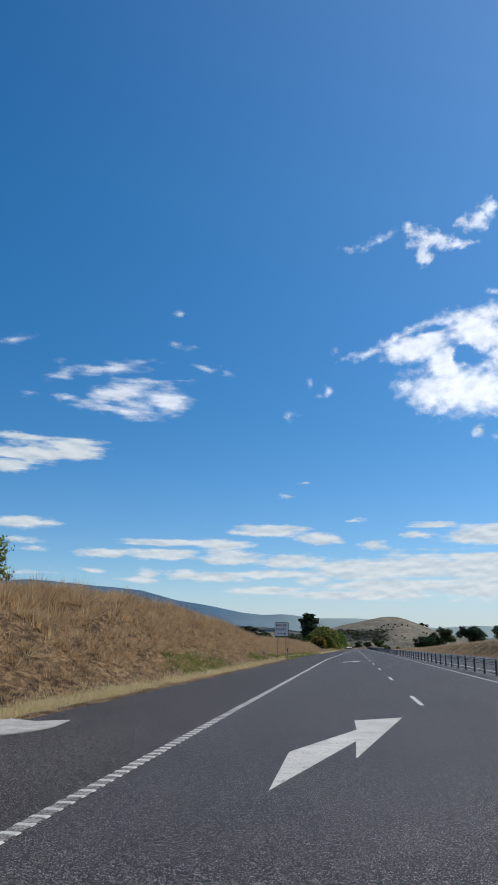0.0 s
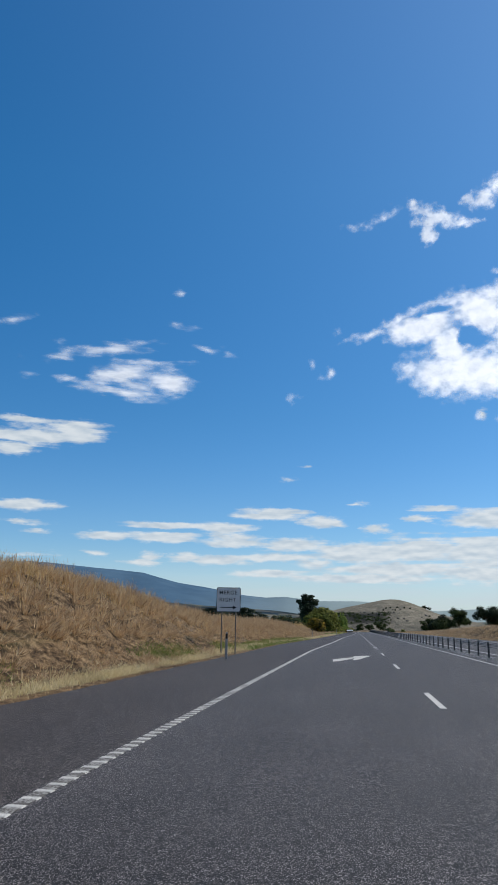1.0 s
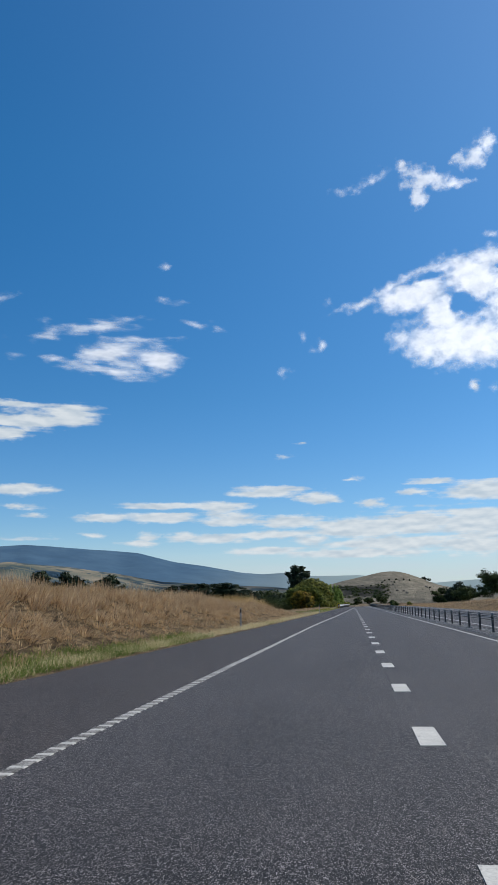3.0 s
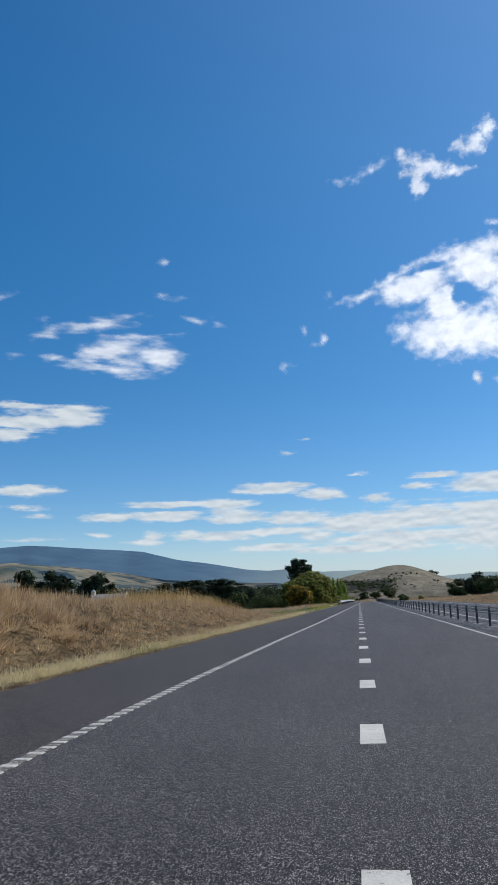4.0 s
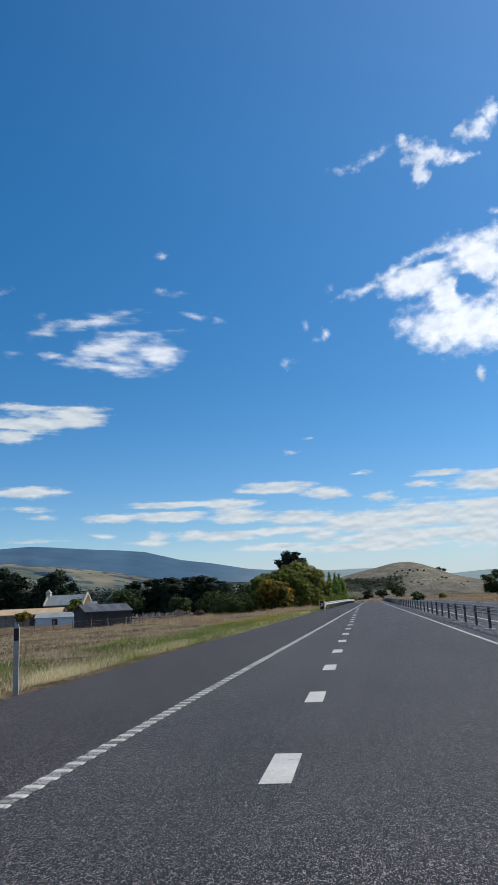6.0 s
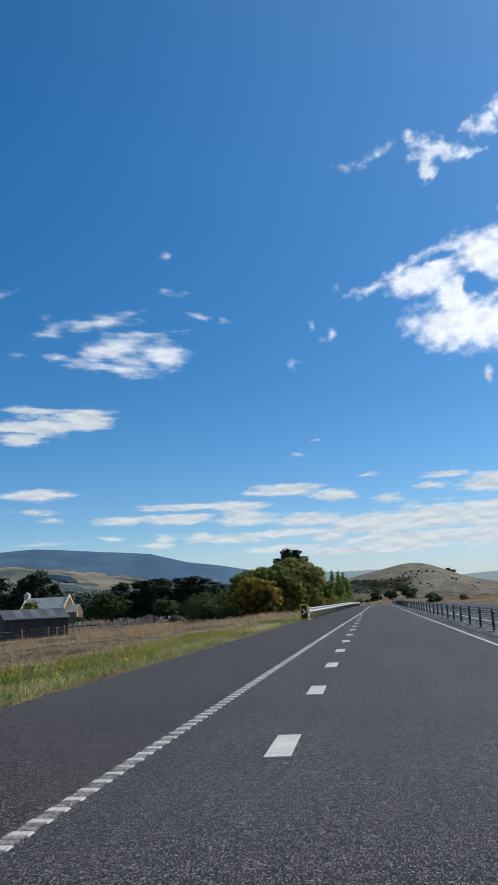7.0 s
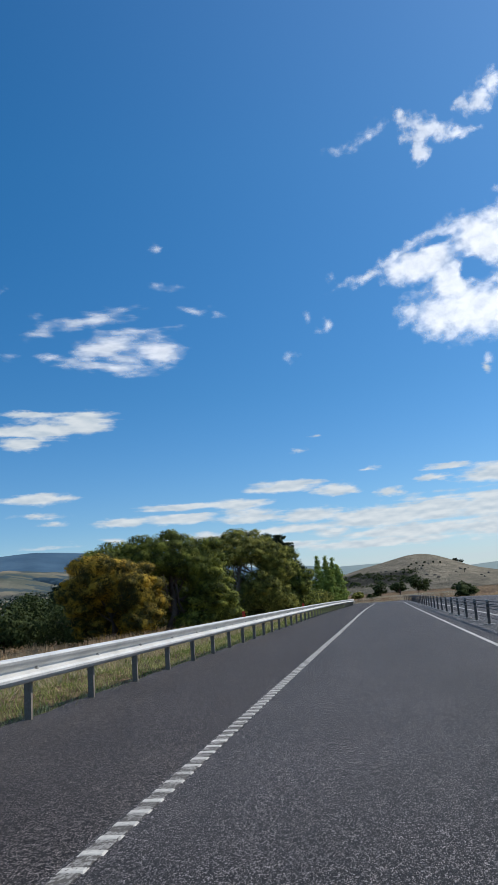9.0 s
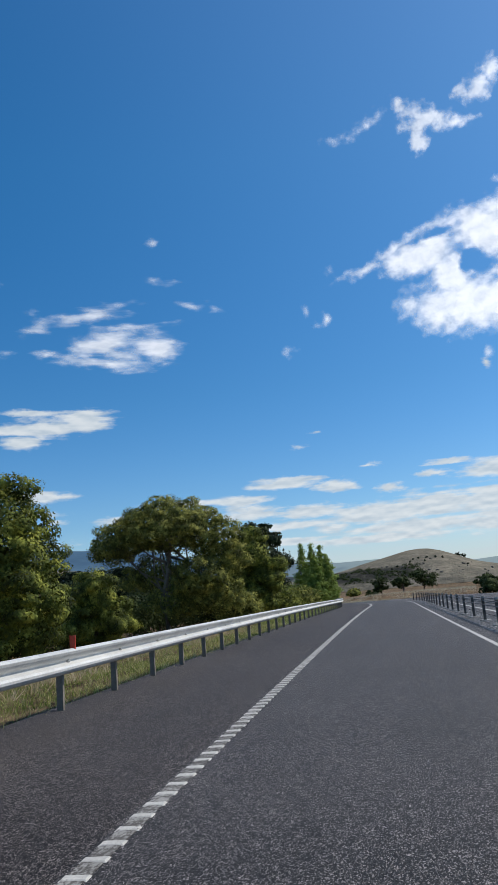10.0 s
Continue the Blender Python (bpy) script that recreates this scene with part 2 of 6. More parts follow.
def far_land(name, *stops, scale=0.004, beyond=None, woods=(0.03, 0.045, 0.03), share=(0.5, 0.56), speck=0.02, relief=6.0):
    m, n, shader = material(name, 1.0, 0.0, 0.0)
    spot = place(n)
    base = n.ramp(n.noise(spot, scale, 6, 0.6), *stops)
    trees = n.span(n.noise(spot, scale * 2.3, 4, 0.55), share[0], share[1], 0.0, 0.9, smooth=True)
    fine = n.span(n.noise(spot, speck, 5, 0.7), 0.3, 0.7, 0.92, 1.07)
    colour = n.mix(1.0, n.mix(trees, base, woods), fine, "MULTIPLY")
    # distance haze put into the colour: blends to a paler tone towards +x
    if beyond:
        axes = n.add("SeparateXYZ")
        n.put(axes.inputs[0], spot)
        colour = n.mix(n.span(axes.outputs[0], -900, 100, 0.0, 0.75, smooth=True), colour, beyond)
    n.put(shader.inputs["Base Color"], colour)
    bump(n, shader, n.noise(spot, speck, 6, 0.7), 1.0, relief)
    return m


VALLEY = (0.0, 66.7, 1.158)  # bearings and heights of the cloud lobes are given from here


def cloud_material(name, lobes, grain, fray, soft, dense, grey):
    """Water droplets that let light through: thick within the lobes (bearing, elevation, half sizes, tilt, thickness), frayed at the rim."""
    m, n, shader = material(name, 1.0, 0.0, 0.0)
    away = n.vec("SUBTRACT", place(n), VALLEY)
    axes = n.add("SeparateXYZ")
    n.put(axes.inputs[0], n.vec("NORMALIZE", away))
    flat = n.add("CombineXYZ")
    n.put(flat.inputs[0], n.math("MULTIPLY", n.math("ARCTAN2", axes.outputs[0], axes.outputs[1]), 57.2958))
    n.put(flat.inputs[1], n.math("MULTIPLY", n.math("ARCSINE", axes.outputs[2]), 57.2958))
    spot = flat.outputs[0]
    grained = n.vec("MULTIPLY", spot, grain)
    warp = n.vec("MULTIPLY", n.vec("SUBTRACT", n.noise(grained, 1.1, 5, 0.6, colour=True), (0.5, 0.5, 0.5)), (0.7 / grain[0], 0.6 / grain[1], 0.0))
    here = n.vec("ADD", spot, warp)
    depth, hollow = None, None
    for bear, el, w, h, tilt, thick in lobes:
        frame_of = n.add("Mapping")
        frame_of.vector_type = "TEXTURE"
        n.put(frame_of.inputs["Vector"], here)
        frame_of.inputs["Location"].default_value = (bear, el, 0.0)
        frame_of.inputs["Rotation"].default_value = (0.0, 0.0, radians(tilt))
        frame_of.inputs["Scale"].default_value = (1.3 * w, 1.3 * h, 1.0)
        reach = n.vec("LENGTH", frame_of.outputs[0])
        if thick > 0:
            one = n.math("MULTIPLY_ADD", reach, -thick, thick)
            depth = one if depth is None else n.math("MAXIMUM", depth, one)
        else:
            hollow = n.math("MULTIPLY_ADD", n.math("SUBTRACT", 1.0, reach, clamp=True), -thick, 0.0 if hollow is None else hollow)
    if hollow is not None:
        depth = n.math("SUBTRACT", depth, hollow)
    ragged = n.noise(grained, 1.25, 5, 0.47)
    body = n.math("ADD", depth, n.math("MULTIPLY_ADD", ragged, fray, -0.5 * fray))
    cover = n.span(body, 0.0, soft, 0.0, dense, smooth=True)
    # billows: their self-shading is put into the colour as slightly greyer folds
    fold = n.noise(n.vec("ADD", grained, n.vec("MULTIPLY", warp, (1.5, 1.5, 0.0))), 0.9, 6, 0.6)
    tone = n.ramp(fold, (0.34, (0.74 * grey, 0.77 * grey, 0.8 * grey)), (0.5, (0.9 * grey, 0.915 * grey, 0.92 * grey)), (0.6, (0.98 * grey, 0.98 * grey, 0.98 * grey)))
    white, glow, clear = n.add("BsdfDiffuse"), n.add("BsdfTranslucent"), n.add("BsdfTransparent")
    n.put(white.inputs["Color"], tone)
    n.put(glow.inputs["Color"], tone)
    lit, out = n.add("MixShader"), n.add("MixShader")
    lit.inputs[0].default_value = 0.85
    n.put(lit.inputs[1], white.outputs[0])
    n.put(lit.inputs[2], glow.outputs[0])
    n.put(out.inputs[0], cover)
    n.put(out.inputs[1], clear.outputs[0])
    n.put(out.inputs[2], lit.outputs[0])
    n.put(m.node_tree.nodes["Material Output"].inputs["Surface"], out.outputs[0])
    return m


ASPHALT = asphalt("chip_seal", (0.039, 0.0345, 0.032), (0.0565, 0.05, 0.0475), 215.0, 0.3)
# slightly browner than the lane, with weaker gloss
SHOULDER = asphalt("shoulder_chip_seal", (0.04, 0.034, 0.031), (0.056, 0.048, 0.0435), 215.0, 0.18)
GRAVEL = asphalt("median_gravel", (0.04, 0.037, 0.035), (0.075, 0.07, 0.065), 30.0)
PAINT = worn_paint("road_paint", (0.38, 0.37, 0.345), (0.56, 0.55, 0.51), 0.405)
ARROW_PAINT = worn_paint("cracked_arrow_paint", (0.36, 0.35, 0.325), (0.54, 0.53, 0.49), 0.437)
WORN_PAINT = worn_paint("worn_road_paint", (0.2, 0.195, 0.18), (0.36, 0.35, 0.33), 0.52)
LAND = land("dry_pasture")
STRAW = blades("dry_grass_blades", (0.15, (0.22, 0.138, 0.076)), (0.38, (0.45, 0.305, 0.175)), (0.65, (0.6, 0.435, 0.255)), (0.9, (0.74, 0.58, 0.37)), patch=2.6, own=0.45)
REED = blades("golden_tall_grass_blades", (0.2, (0.34, 0.205, 0.08)), (0.5, (0.57, 0.38, 0.16)), (0.85, (0.74, 0.55, 0.28)), patch=0.5, own=0.5)
HAY = blades("hay_coloured_blades", (0.15, (0.26, 0.19, 0.11)), (0.5, (0.45, 0.355, 0.22)), (0.85, (0.62, 0.52, 0.35)))
DUN = blades("pale_dun_grass_blades", (0.2, (0.32, 0.28, 0.2)), (0.55, (0.52, 0.47, 0.35)), (0.9, (0.68, 0.62, 0.48)))
PALE = blades("bleached_grass_blades", (0.2, (0.52, 0.42, 0.22)), (0.55, (0.74, 0.62, 0.35)), (0.9, (0.82, 0.72, 0.46)))
RAIL_GRASS = blades("yellow_green_grass_blades", (0.2, (0.24, 0.26, 0.08)), (0.55, (0.44, 0.43, 0.17)), (0.9, (0.66, 0.6, 0.32)), patch=0.6)
PLASTIC = mottled("weathered_white_plastic", (0.27, 0.26, 0.24), (0.42, 0.41, 0.385), 3.0, 40.0, 0.6)
GREEN = blades("green_verge_blades", (0.2, (0.07, 0.12, 0.02)), (0.5, (0.15, 0.215, 0.04)), (0.9, (0.32, 0.34, 0.1)))
FLOWER = blades("yellow_flower_heads", (0.2, (0.34, 0.28, 0.04)), (0.9, (0.5, 0.42, 0.09)))
ZINC = mottled("galvanised_steel", (0.46, 0.46, 0.45), (0.64, 0.64, 0.62), 1.5, 30.0, 0.5, 0.2, specular=0.5)
RIB_PAINT = worn_paint("worn_rib_paint", (0.36, 0.35, 0.33), (0.56, 0.55, 0.51), 0.42)
ZINC_OLD = mottled("weathered_steel_post", (0.2, 0.2, 0.19), (0.38, 0.38, 0.36), 3.0, 40.0, 0.6, 0.35)
RAIL_POST = mottled("dull_brown_steel_post", (0.12, 0.105, 0.085), (0.24, 0.21, 0.175), 3.0, 40.0, 0.75, 0.0)
DARK_POST = mottled("dark_grey_post", (0.05, 0.048, 0.045), (0.12, 0.115, 0.108), 5.0, 60.0, 0.6)
CONCRETE = mottled("pale_concrete", (0.24, 0.23, 0.215), (0.42, 0.405, 0.38), 3.0, 30.0, 0.9, relief=0.004)
WHITE_BOARD = mottled("white_sign_sheeting", (0.64, 0.62, 0.59), (0.76, 0.74, 0.7), 2.0, 40.0, 0.5)
BLACK = mottled("black_sign_paint", (0.012, 0.012, 0.013), (0.025, 0.025, 0.026), 4.0, 50.0, 0.5)
YELLOW = mottled("yellow_sheeting", (0.68, 0.36, 0.012), (0.82, 0.46, 0.018), 4.0, 50.0, 0.5)
RED = mottled("red_reflector", (0.42, 0.035, 0.02), (0.62, 0.07, 0.03), 10.0, 80.0, 0.35)
TIMBER = mottled("grey_weathered_timber", (0.14, 0.118, 0.095), (0.36, 0.315, 0.26), 2.0, 25.0, 0.9, relief=0.01)
BARK = mottled("brown_bark", (0.06, 0.045, 0.035), (0.16, 0.125, 0.1), 1.5, 12.0, 0.95, relief=0.03)
PALE_BARK = mottled("pale_gum_bark", (0.1, 0.085, 0.07), (0.27, 0.235, 0.195), 1.0, 9.0, 0.9, relief=0.02)
GUM = blades("gum_leaves", (0.15, (0.042, 0.05, 0.016)), (0.5, (0.15, 0.165, 0.04)), (0.85, (0.44, 0.42, 0.1)), through=0.26, patch=1.3, own=0.18)
OLIVE = blades("olive_leaves", (0.15, (0.026, 0.035, 0.01)), (0.5, (0.1, 0.125, 0.025)), (0.85, (0.35, 0.365, 0.066)), through=0.16, patch=1.3, own=0.18)
WATTLE = blades("wattle_leaves", (0.1, (0.026, 0.028, 0.01)), (0.46, (0.08, 0.074, 0.018)), (0.6, (0.34, 0.24, 0.034)), (0.92, (0.66, 0.42, 0.05)), through=0.16, patch=1.1, own=0.2)
PINE = blades("dark_pine_needles", (0.1, (0.01, 0.016, 0.01)), (0.5, (0.02, 0.034, 0.018)), (0.9, (0.045, 0.065, 0.03)), through=0.12)
ELM = blades("dark_broad_leaves", (0.15, (0.018, 0.028, 0.01)), (0.5, (0.042, 0.062, 0.02)), (0.9, (0.1, 0.125, 0.04)), through=0.15, patch=0.6, own=0.3)
POPLAR = blades("poplar_leaves", (0.1, (0.09, 0.14, 0.03)), (0.5, (0.22, 0.3, 0.065)), (0.9, (0.38, 0.46, 0.13)), through=0.4)
# leaf colours paled and blued to imitate haze over the woodland belt
FAR_WOOD = blades("hazed_woodland_leaves", (0.1, (0.03, 0.05, 0.045)), (0.9, (0.065, 0.095, 0.075)), through=0.1)
TWIG = blades("brown_bare_twigs", (0.1, (0.045, 0.032, 0.026)), (0.5, (0.12, 0.085, 0.068)), (0.9, (0.24, 0.18, 0.14)), through=0.1)
WHITE_STONE = mottled("pale_marble", (0.42, 0.4, 0.37), (0.66, 0.64, 0.6), 2.0, 20.0, 0.8)
SANDSTONE = mottled("sandstone", (0.115, 0.082, 0.052), (0.23, 0.17, 0.11), 0.8, 6.0, 0.92, relief=0.02)
PALE_STONE = mottled("pale_dressed_stone", (0.45, 0.38, 0.28), (0.6, 0.53, 0.42), 1.0, 8.0, 0.9)
ROOF_IRON = mottled("pale_roof_iron", (0.28, 0.295, 0.285), (0.43, 0.44, 0.425), 0.5, 8.0, 0.45, 0.3)
TAN_ROOF = mottled("tan_roof_iron", (0.42, 0.3, 0.17), (0.58, 0.43, 0.27), 0.5, 8.0, 0.6)
SHED_DARK = mottled("dark_brown_shed_cladding", (0.035, 0.03, 0.028), (0.075, 0.065, 0.058), 0.8, 10.0, 0.75)
SHED_ROOF = mottled("grey_shed_roof_iron", (0.07, 0.068, 0.065), (0.14, 0.137, 0.13), 0.5, 8.0, 0.45, 0.3)
SKYLIGHT = mottled("cloudy_skylight_sheet", (0.09, 0.095, 0.095), (0.16, 0.165, 0.165), 1.0, 9.0, 0.3)
PALE_CLAD = mottled("pale_blue_wall_cladding", (0.45, 0.5, 0.55), (0.62, 0.66, 0.7), 0.6, 9.0, 0.6)
DARK_GLASS = mottled("dark_window_glass", (0.015, 0.018, 0.02), (0.03, 0.034, 0.038), 2.0, 8.0, 0.12, specular=0.6)
ROCK = mottled("grey_hill_rock", (0.07, 0.065, 0.06), (0.16, 0.15, 0.135), 0.3, 2.0, 0.95)


# ---------------------------------------------------------------- building helpers
def mesh_object(name, verts, faces, mat, parent=None, label="", smooth=False):
    me = bpy.data.meshes.new(name)
    me.from_pydata([tuple(v) for v in verts], [], faces)
    me.materials.append(mat)
    if smooth:
        me.shade_smooth()
    ob = new(name, me)
    if parent:
        ob.parent = parent
    if label:
        tagged(ob, label)
    return ob


def part(name, bm, mat, parent=None, label="", smooth=False):
    me = bpy.data.meshes.new(name)
    bm.to_mesh(me)
    bm.free()
    me.materials.append(mat)
    if smooth:
        me.shade_smooth()
    ob = new(name, me)
    if parent:
        ob.parent = parent
    if label:
        tagged(ob, label)
    return ob


def thing(name, at, label, category, group="", turn=0.0):
    ob = new(name)
    ob.matrix_world = pose(*at, 0, 0, turn)
    ob.empty_display_size = 0.2
    return tagged(ob, label, category, group)


def box(bm, x0, x1, y0, y1, z0, z1, bevel=0.0):
    m = Matrix.Translation(((x0 + x1) / 2, (y0 + y1) / 2, (z0 + z1) / 2)) @ Matrix.Diagonal((x1 - x0, y1 - y0, z1 - z0, 1))
    made = bmesh.ops.create_cube(bm, size=1, matrix=m)["verts"]
    if bevel:
        edges = list({e for v in made for e in v.link_edges})
        bmesh.ops.bevel(bm, geom=edges, offset=bevel, segments=1, affect="EDGES")
    return bm


def tube(bm, points, radii, sides=7, cap=True):
    """A tapering round stem through the points."""
    rings = []
    for i, p in enumerate(points):
        p = Vector(p)
        a = Vector(points[max(i - 1, 0)])
        b = Vector(points[min(i + 1, len(points) - 1)])
        q = (b - a).to_track_quat("Z", "Y")
        rings.append([bm.verts.new(p + q @ Vector((radii[i] * math.cos(2 * math.pi * k / sides), radii[i] * math.sin(2 * math.pi * k / sides), 0))) for k in range(sides)])
    for low, high in zip(rings, rings[1:]):
        for k in range(sides):
            bm.faces.new((low[k], low[(k + 1) % sides], high[(k + 1) % sides], high[k]))
    if cap:
        bm.faces.new(rings[-1])
        bm.faces.new(list(reversed(rings[0])))
    return bm


def prism(bm, outline, y0, y1):
    """A flat outline (x, z) drawn out along y."""
    front = [bm.verts.new((x, y0, z)) for x, z in outline]
    back = [bm.verts.new((x, y1, z)) for x, z in outline]
    bm.faces.new(front)
    bm.faces.new(list(reversed(back)))
    for i in range(len(outline)):
        j = (i + 1) % len(outline)
        bm.faces.new((front[j], front[i], back[i], back[j]))
    return bm


def slab(bm, outline, z0, z1):
    """A flat outline (x, y) with thickness; the sides slope to the ground height of the road."""
    low = [bm.verts.new((x, y, z0 + road_z(y))) for x, y in outline]
    high = [bm.verts.new((x, y, z1 + road_z(y))) for x, y in outline]
    bm.faces.new(high)
    bm.faces.new(list(reversed(low)))
    for i in range(len(outline)):
        j = (i + 1) % len(outline)
        bm.faces.new((low[i], low[j], high[j], high[i]))
    bmesh.ops.recalc_face_normals(bm, faces=bm.faces)
    return bm


def along(table, y):
    """Straight-line reading of a table of (y, value)."""
    return float(np.interp(y, [a for a, _ in table], [b for _, b in table]))


def ease(v, a, b):
    v = min(1.0, max(0.0, (v - a) / (b - a)))
    return v * v * (3 - 2 * v)


# ---------------------------------------------------------------- the lie of the land
EDGE = [(-130, -6.4), (8, -6.35), (50, -5.2), (90, -4.4), (146, -3.75), (172, -3.5), (190, -2.9), (205, -2.7), (500, -2.7)]
BANK = [(-130, 2.3), (-66, 2.2), (-54, 2.5), (-46, 2.95), (-34, 2.95), (-25, 2.8), (-12, 2.4), (-4, 1.95), (9, 1.6), (30, 1.5), (60, 1.4), (78, 1.15), (92, 0.6), (104, -0.05), (125, -0.45), (150, -0.65), (500, -0.8)]
RIGHT_BANK = [(-130, 2.7), (35, 2.3), (100, 1.6), (150, 1.0), (215, 0.3), (300, 0.0), (500, 0.0)]


def edge(y):
    return along(EDGE, y) + drift(y)


def wobble(x, y, size):
    return noise.noise((x / size, y / size, 3.7))


def ground_z(x, y):
    base = road_z(y) + 2.9 * ease(y, 480, 1150)
    shift = drift(min(y, 430))
    d = along(EDGE, y) + shift - x
    if d > 0:
        bank = along(BANK, y)
        low = -1.3 - 1.2 * ease(d, 30, 110) - 4.0 * ease(d, 150, 500)
        z = bank * ease(d, 0.8, 5.2 if bank > 0 else 9.0) + (low - bank) * ease(d, 8.5, 32)
        uneven = ((0.11 + 0.07 * ease(-y, -40, 0)) * wobble(x, y * 0.4, 0.9) + 0.13 * wobble(x, y * 0.5, 2.6)) * ease(d, 0.8, 3.0) + 0.25 * wobble(x, y, 9.0) * ease(d, 2.0, 8.0)
        return base - 0.06 + z + uneven
    r = x - shift - 15.0
    if r > 0:
        return base - 0.06 + along(RIGHT_BANK, y) * ease(r, 0.4, 5.0) + 0.15 * wobble(x, y, 3.0) * ease(r, 0.5, 3.0) + (0.9 * ease(y, 318, 336) * ease(-y, -372, -345))
    return base - 0.06 + 0.9 * ease(y, 322, 340) * ease(-y, -372, -345) * ease(-d, 10.5, 14)


def spaced(stops):
    out = []
    for a, b, step in stops:
        out += list(np.arange(a, b, step))
    return out + [stops[-1][1]]


def build_ground():
    xs = spaced([(-4700, -700, 250), (-700, -200, 50), (-200, -60, 10), (-60, -24, 3), (-24, -14, 0.6), (-14, -3, 0.3), (-3, -1.5, 0.5), (-1.5, 14, 2.5), (14, 26, 0.8), (26, 60, 4), (60, 200, 20), (200, 700, 60), (700, 4700, 250)])
    ys = spaced([(-4500, -600, 300), (-600, -110, 35), (-110, -85, 2.5), (-85, 100, 0.4), (100, 320, 1.6), (320, 520, 8), (520, 1200, 30), (1200, 4700, 200)])
    verts = [(x, y, ground_z(x, y)) for y in ys for x in xs]
    w = len(xs)
    faces = [(j * w + i, j * w + i + 1, (j + 1) * w + i + 1, (j + 1) * w + i) for j in range(len(ys) - 1) for i in range(w - 1)]
    ob = mesh_object("ground", verts, faces, LAND, smooth=True)
    return tagged(ob, "dry grass pasture with soil banks along the road", "ground", kind="structure")


def strip(name, mat, left, right, y0, y1, top, thick, step=4.0, parent=None, label=""):
    """A length of pavement or paint between two edges that follow the road."""
    ys = list(np.arange(y0, y1, step)) + [y1]
    verts, faces = [], []
    for y in ys:
        a, b, z = left(y) + drift(y), right(y) + drift(y), road_z(y)
        verts += [(a, y, z + top - thick), (a, y, z + top), (b, y, z + top), (b, y, z + top - thick)]
    for i in range(len(ys) - 1):
        k = 4 * i
        faces += [(k + 1, k, k + 4, k + 5), (k + 2, k + 1, k + 5, k + 6), (k + 3, k + 2, k + 6, k + 7)]
    k = 4 * (len(ys) - 1)
    faces += [(0, 1, 2, 3), (k + 3, k + 2, k + 1, k)]
    return mesh_object(name, verts, faces, mat, parent, label)


EDGE_LINE = [(-130, -3.52), (-6, -3.52), (5, -3.3), (20, -3.02), (50, -2.65), (62, -2.42), (76, -2.07), (90, -1.8), (130, -1.08), (146, -0.84), (158, -0.64), (170, -0.42), (186, -0.13), (205, 0.06), (216, 0.11), (500, 0.11)]
END = 372.0


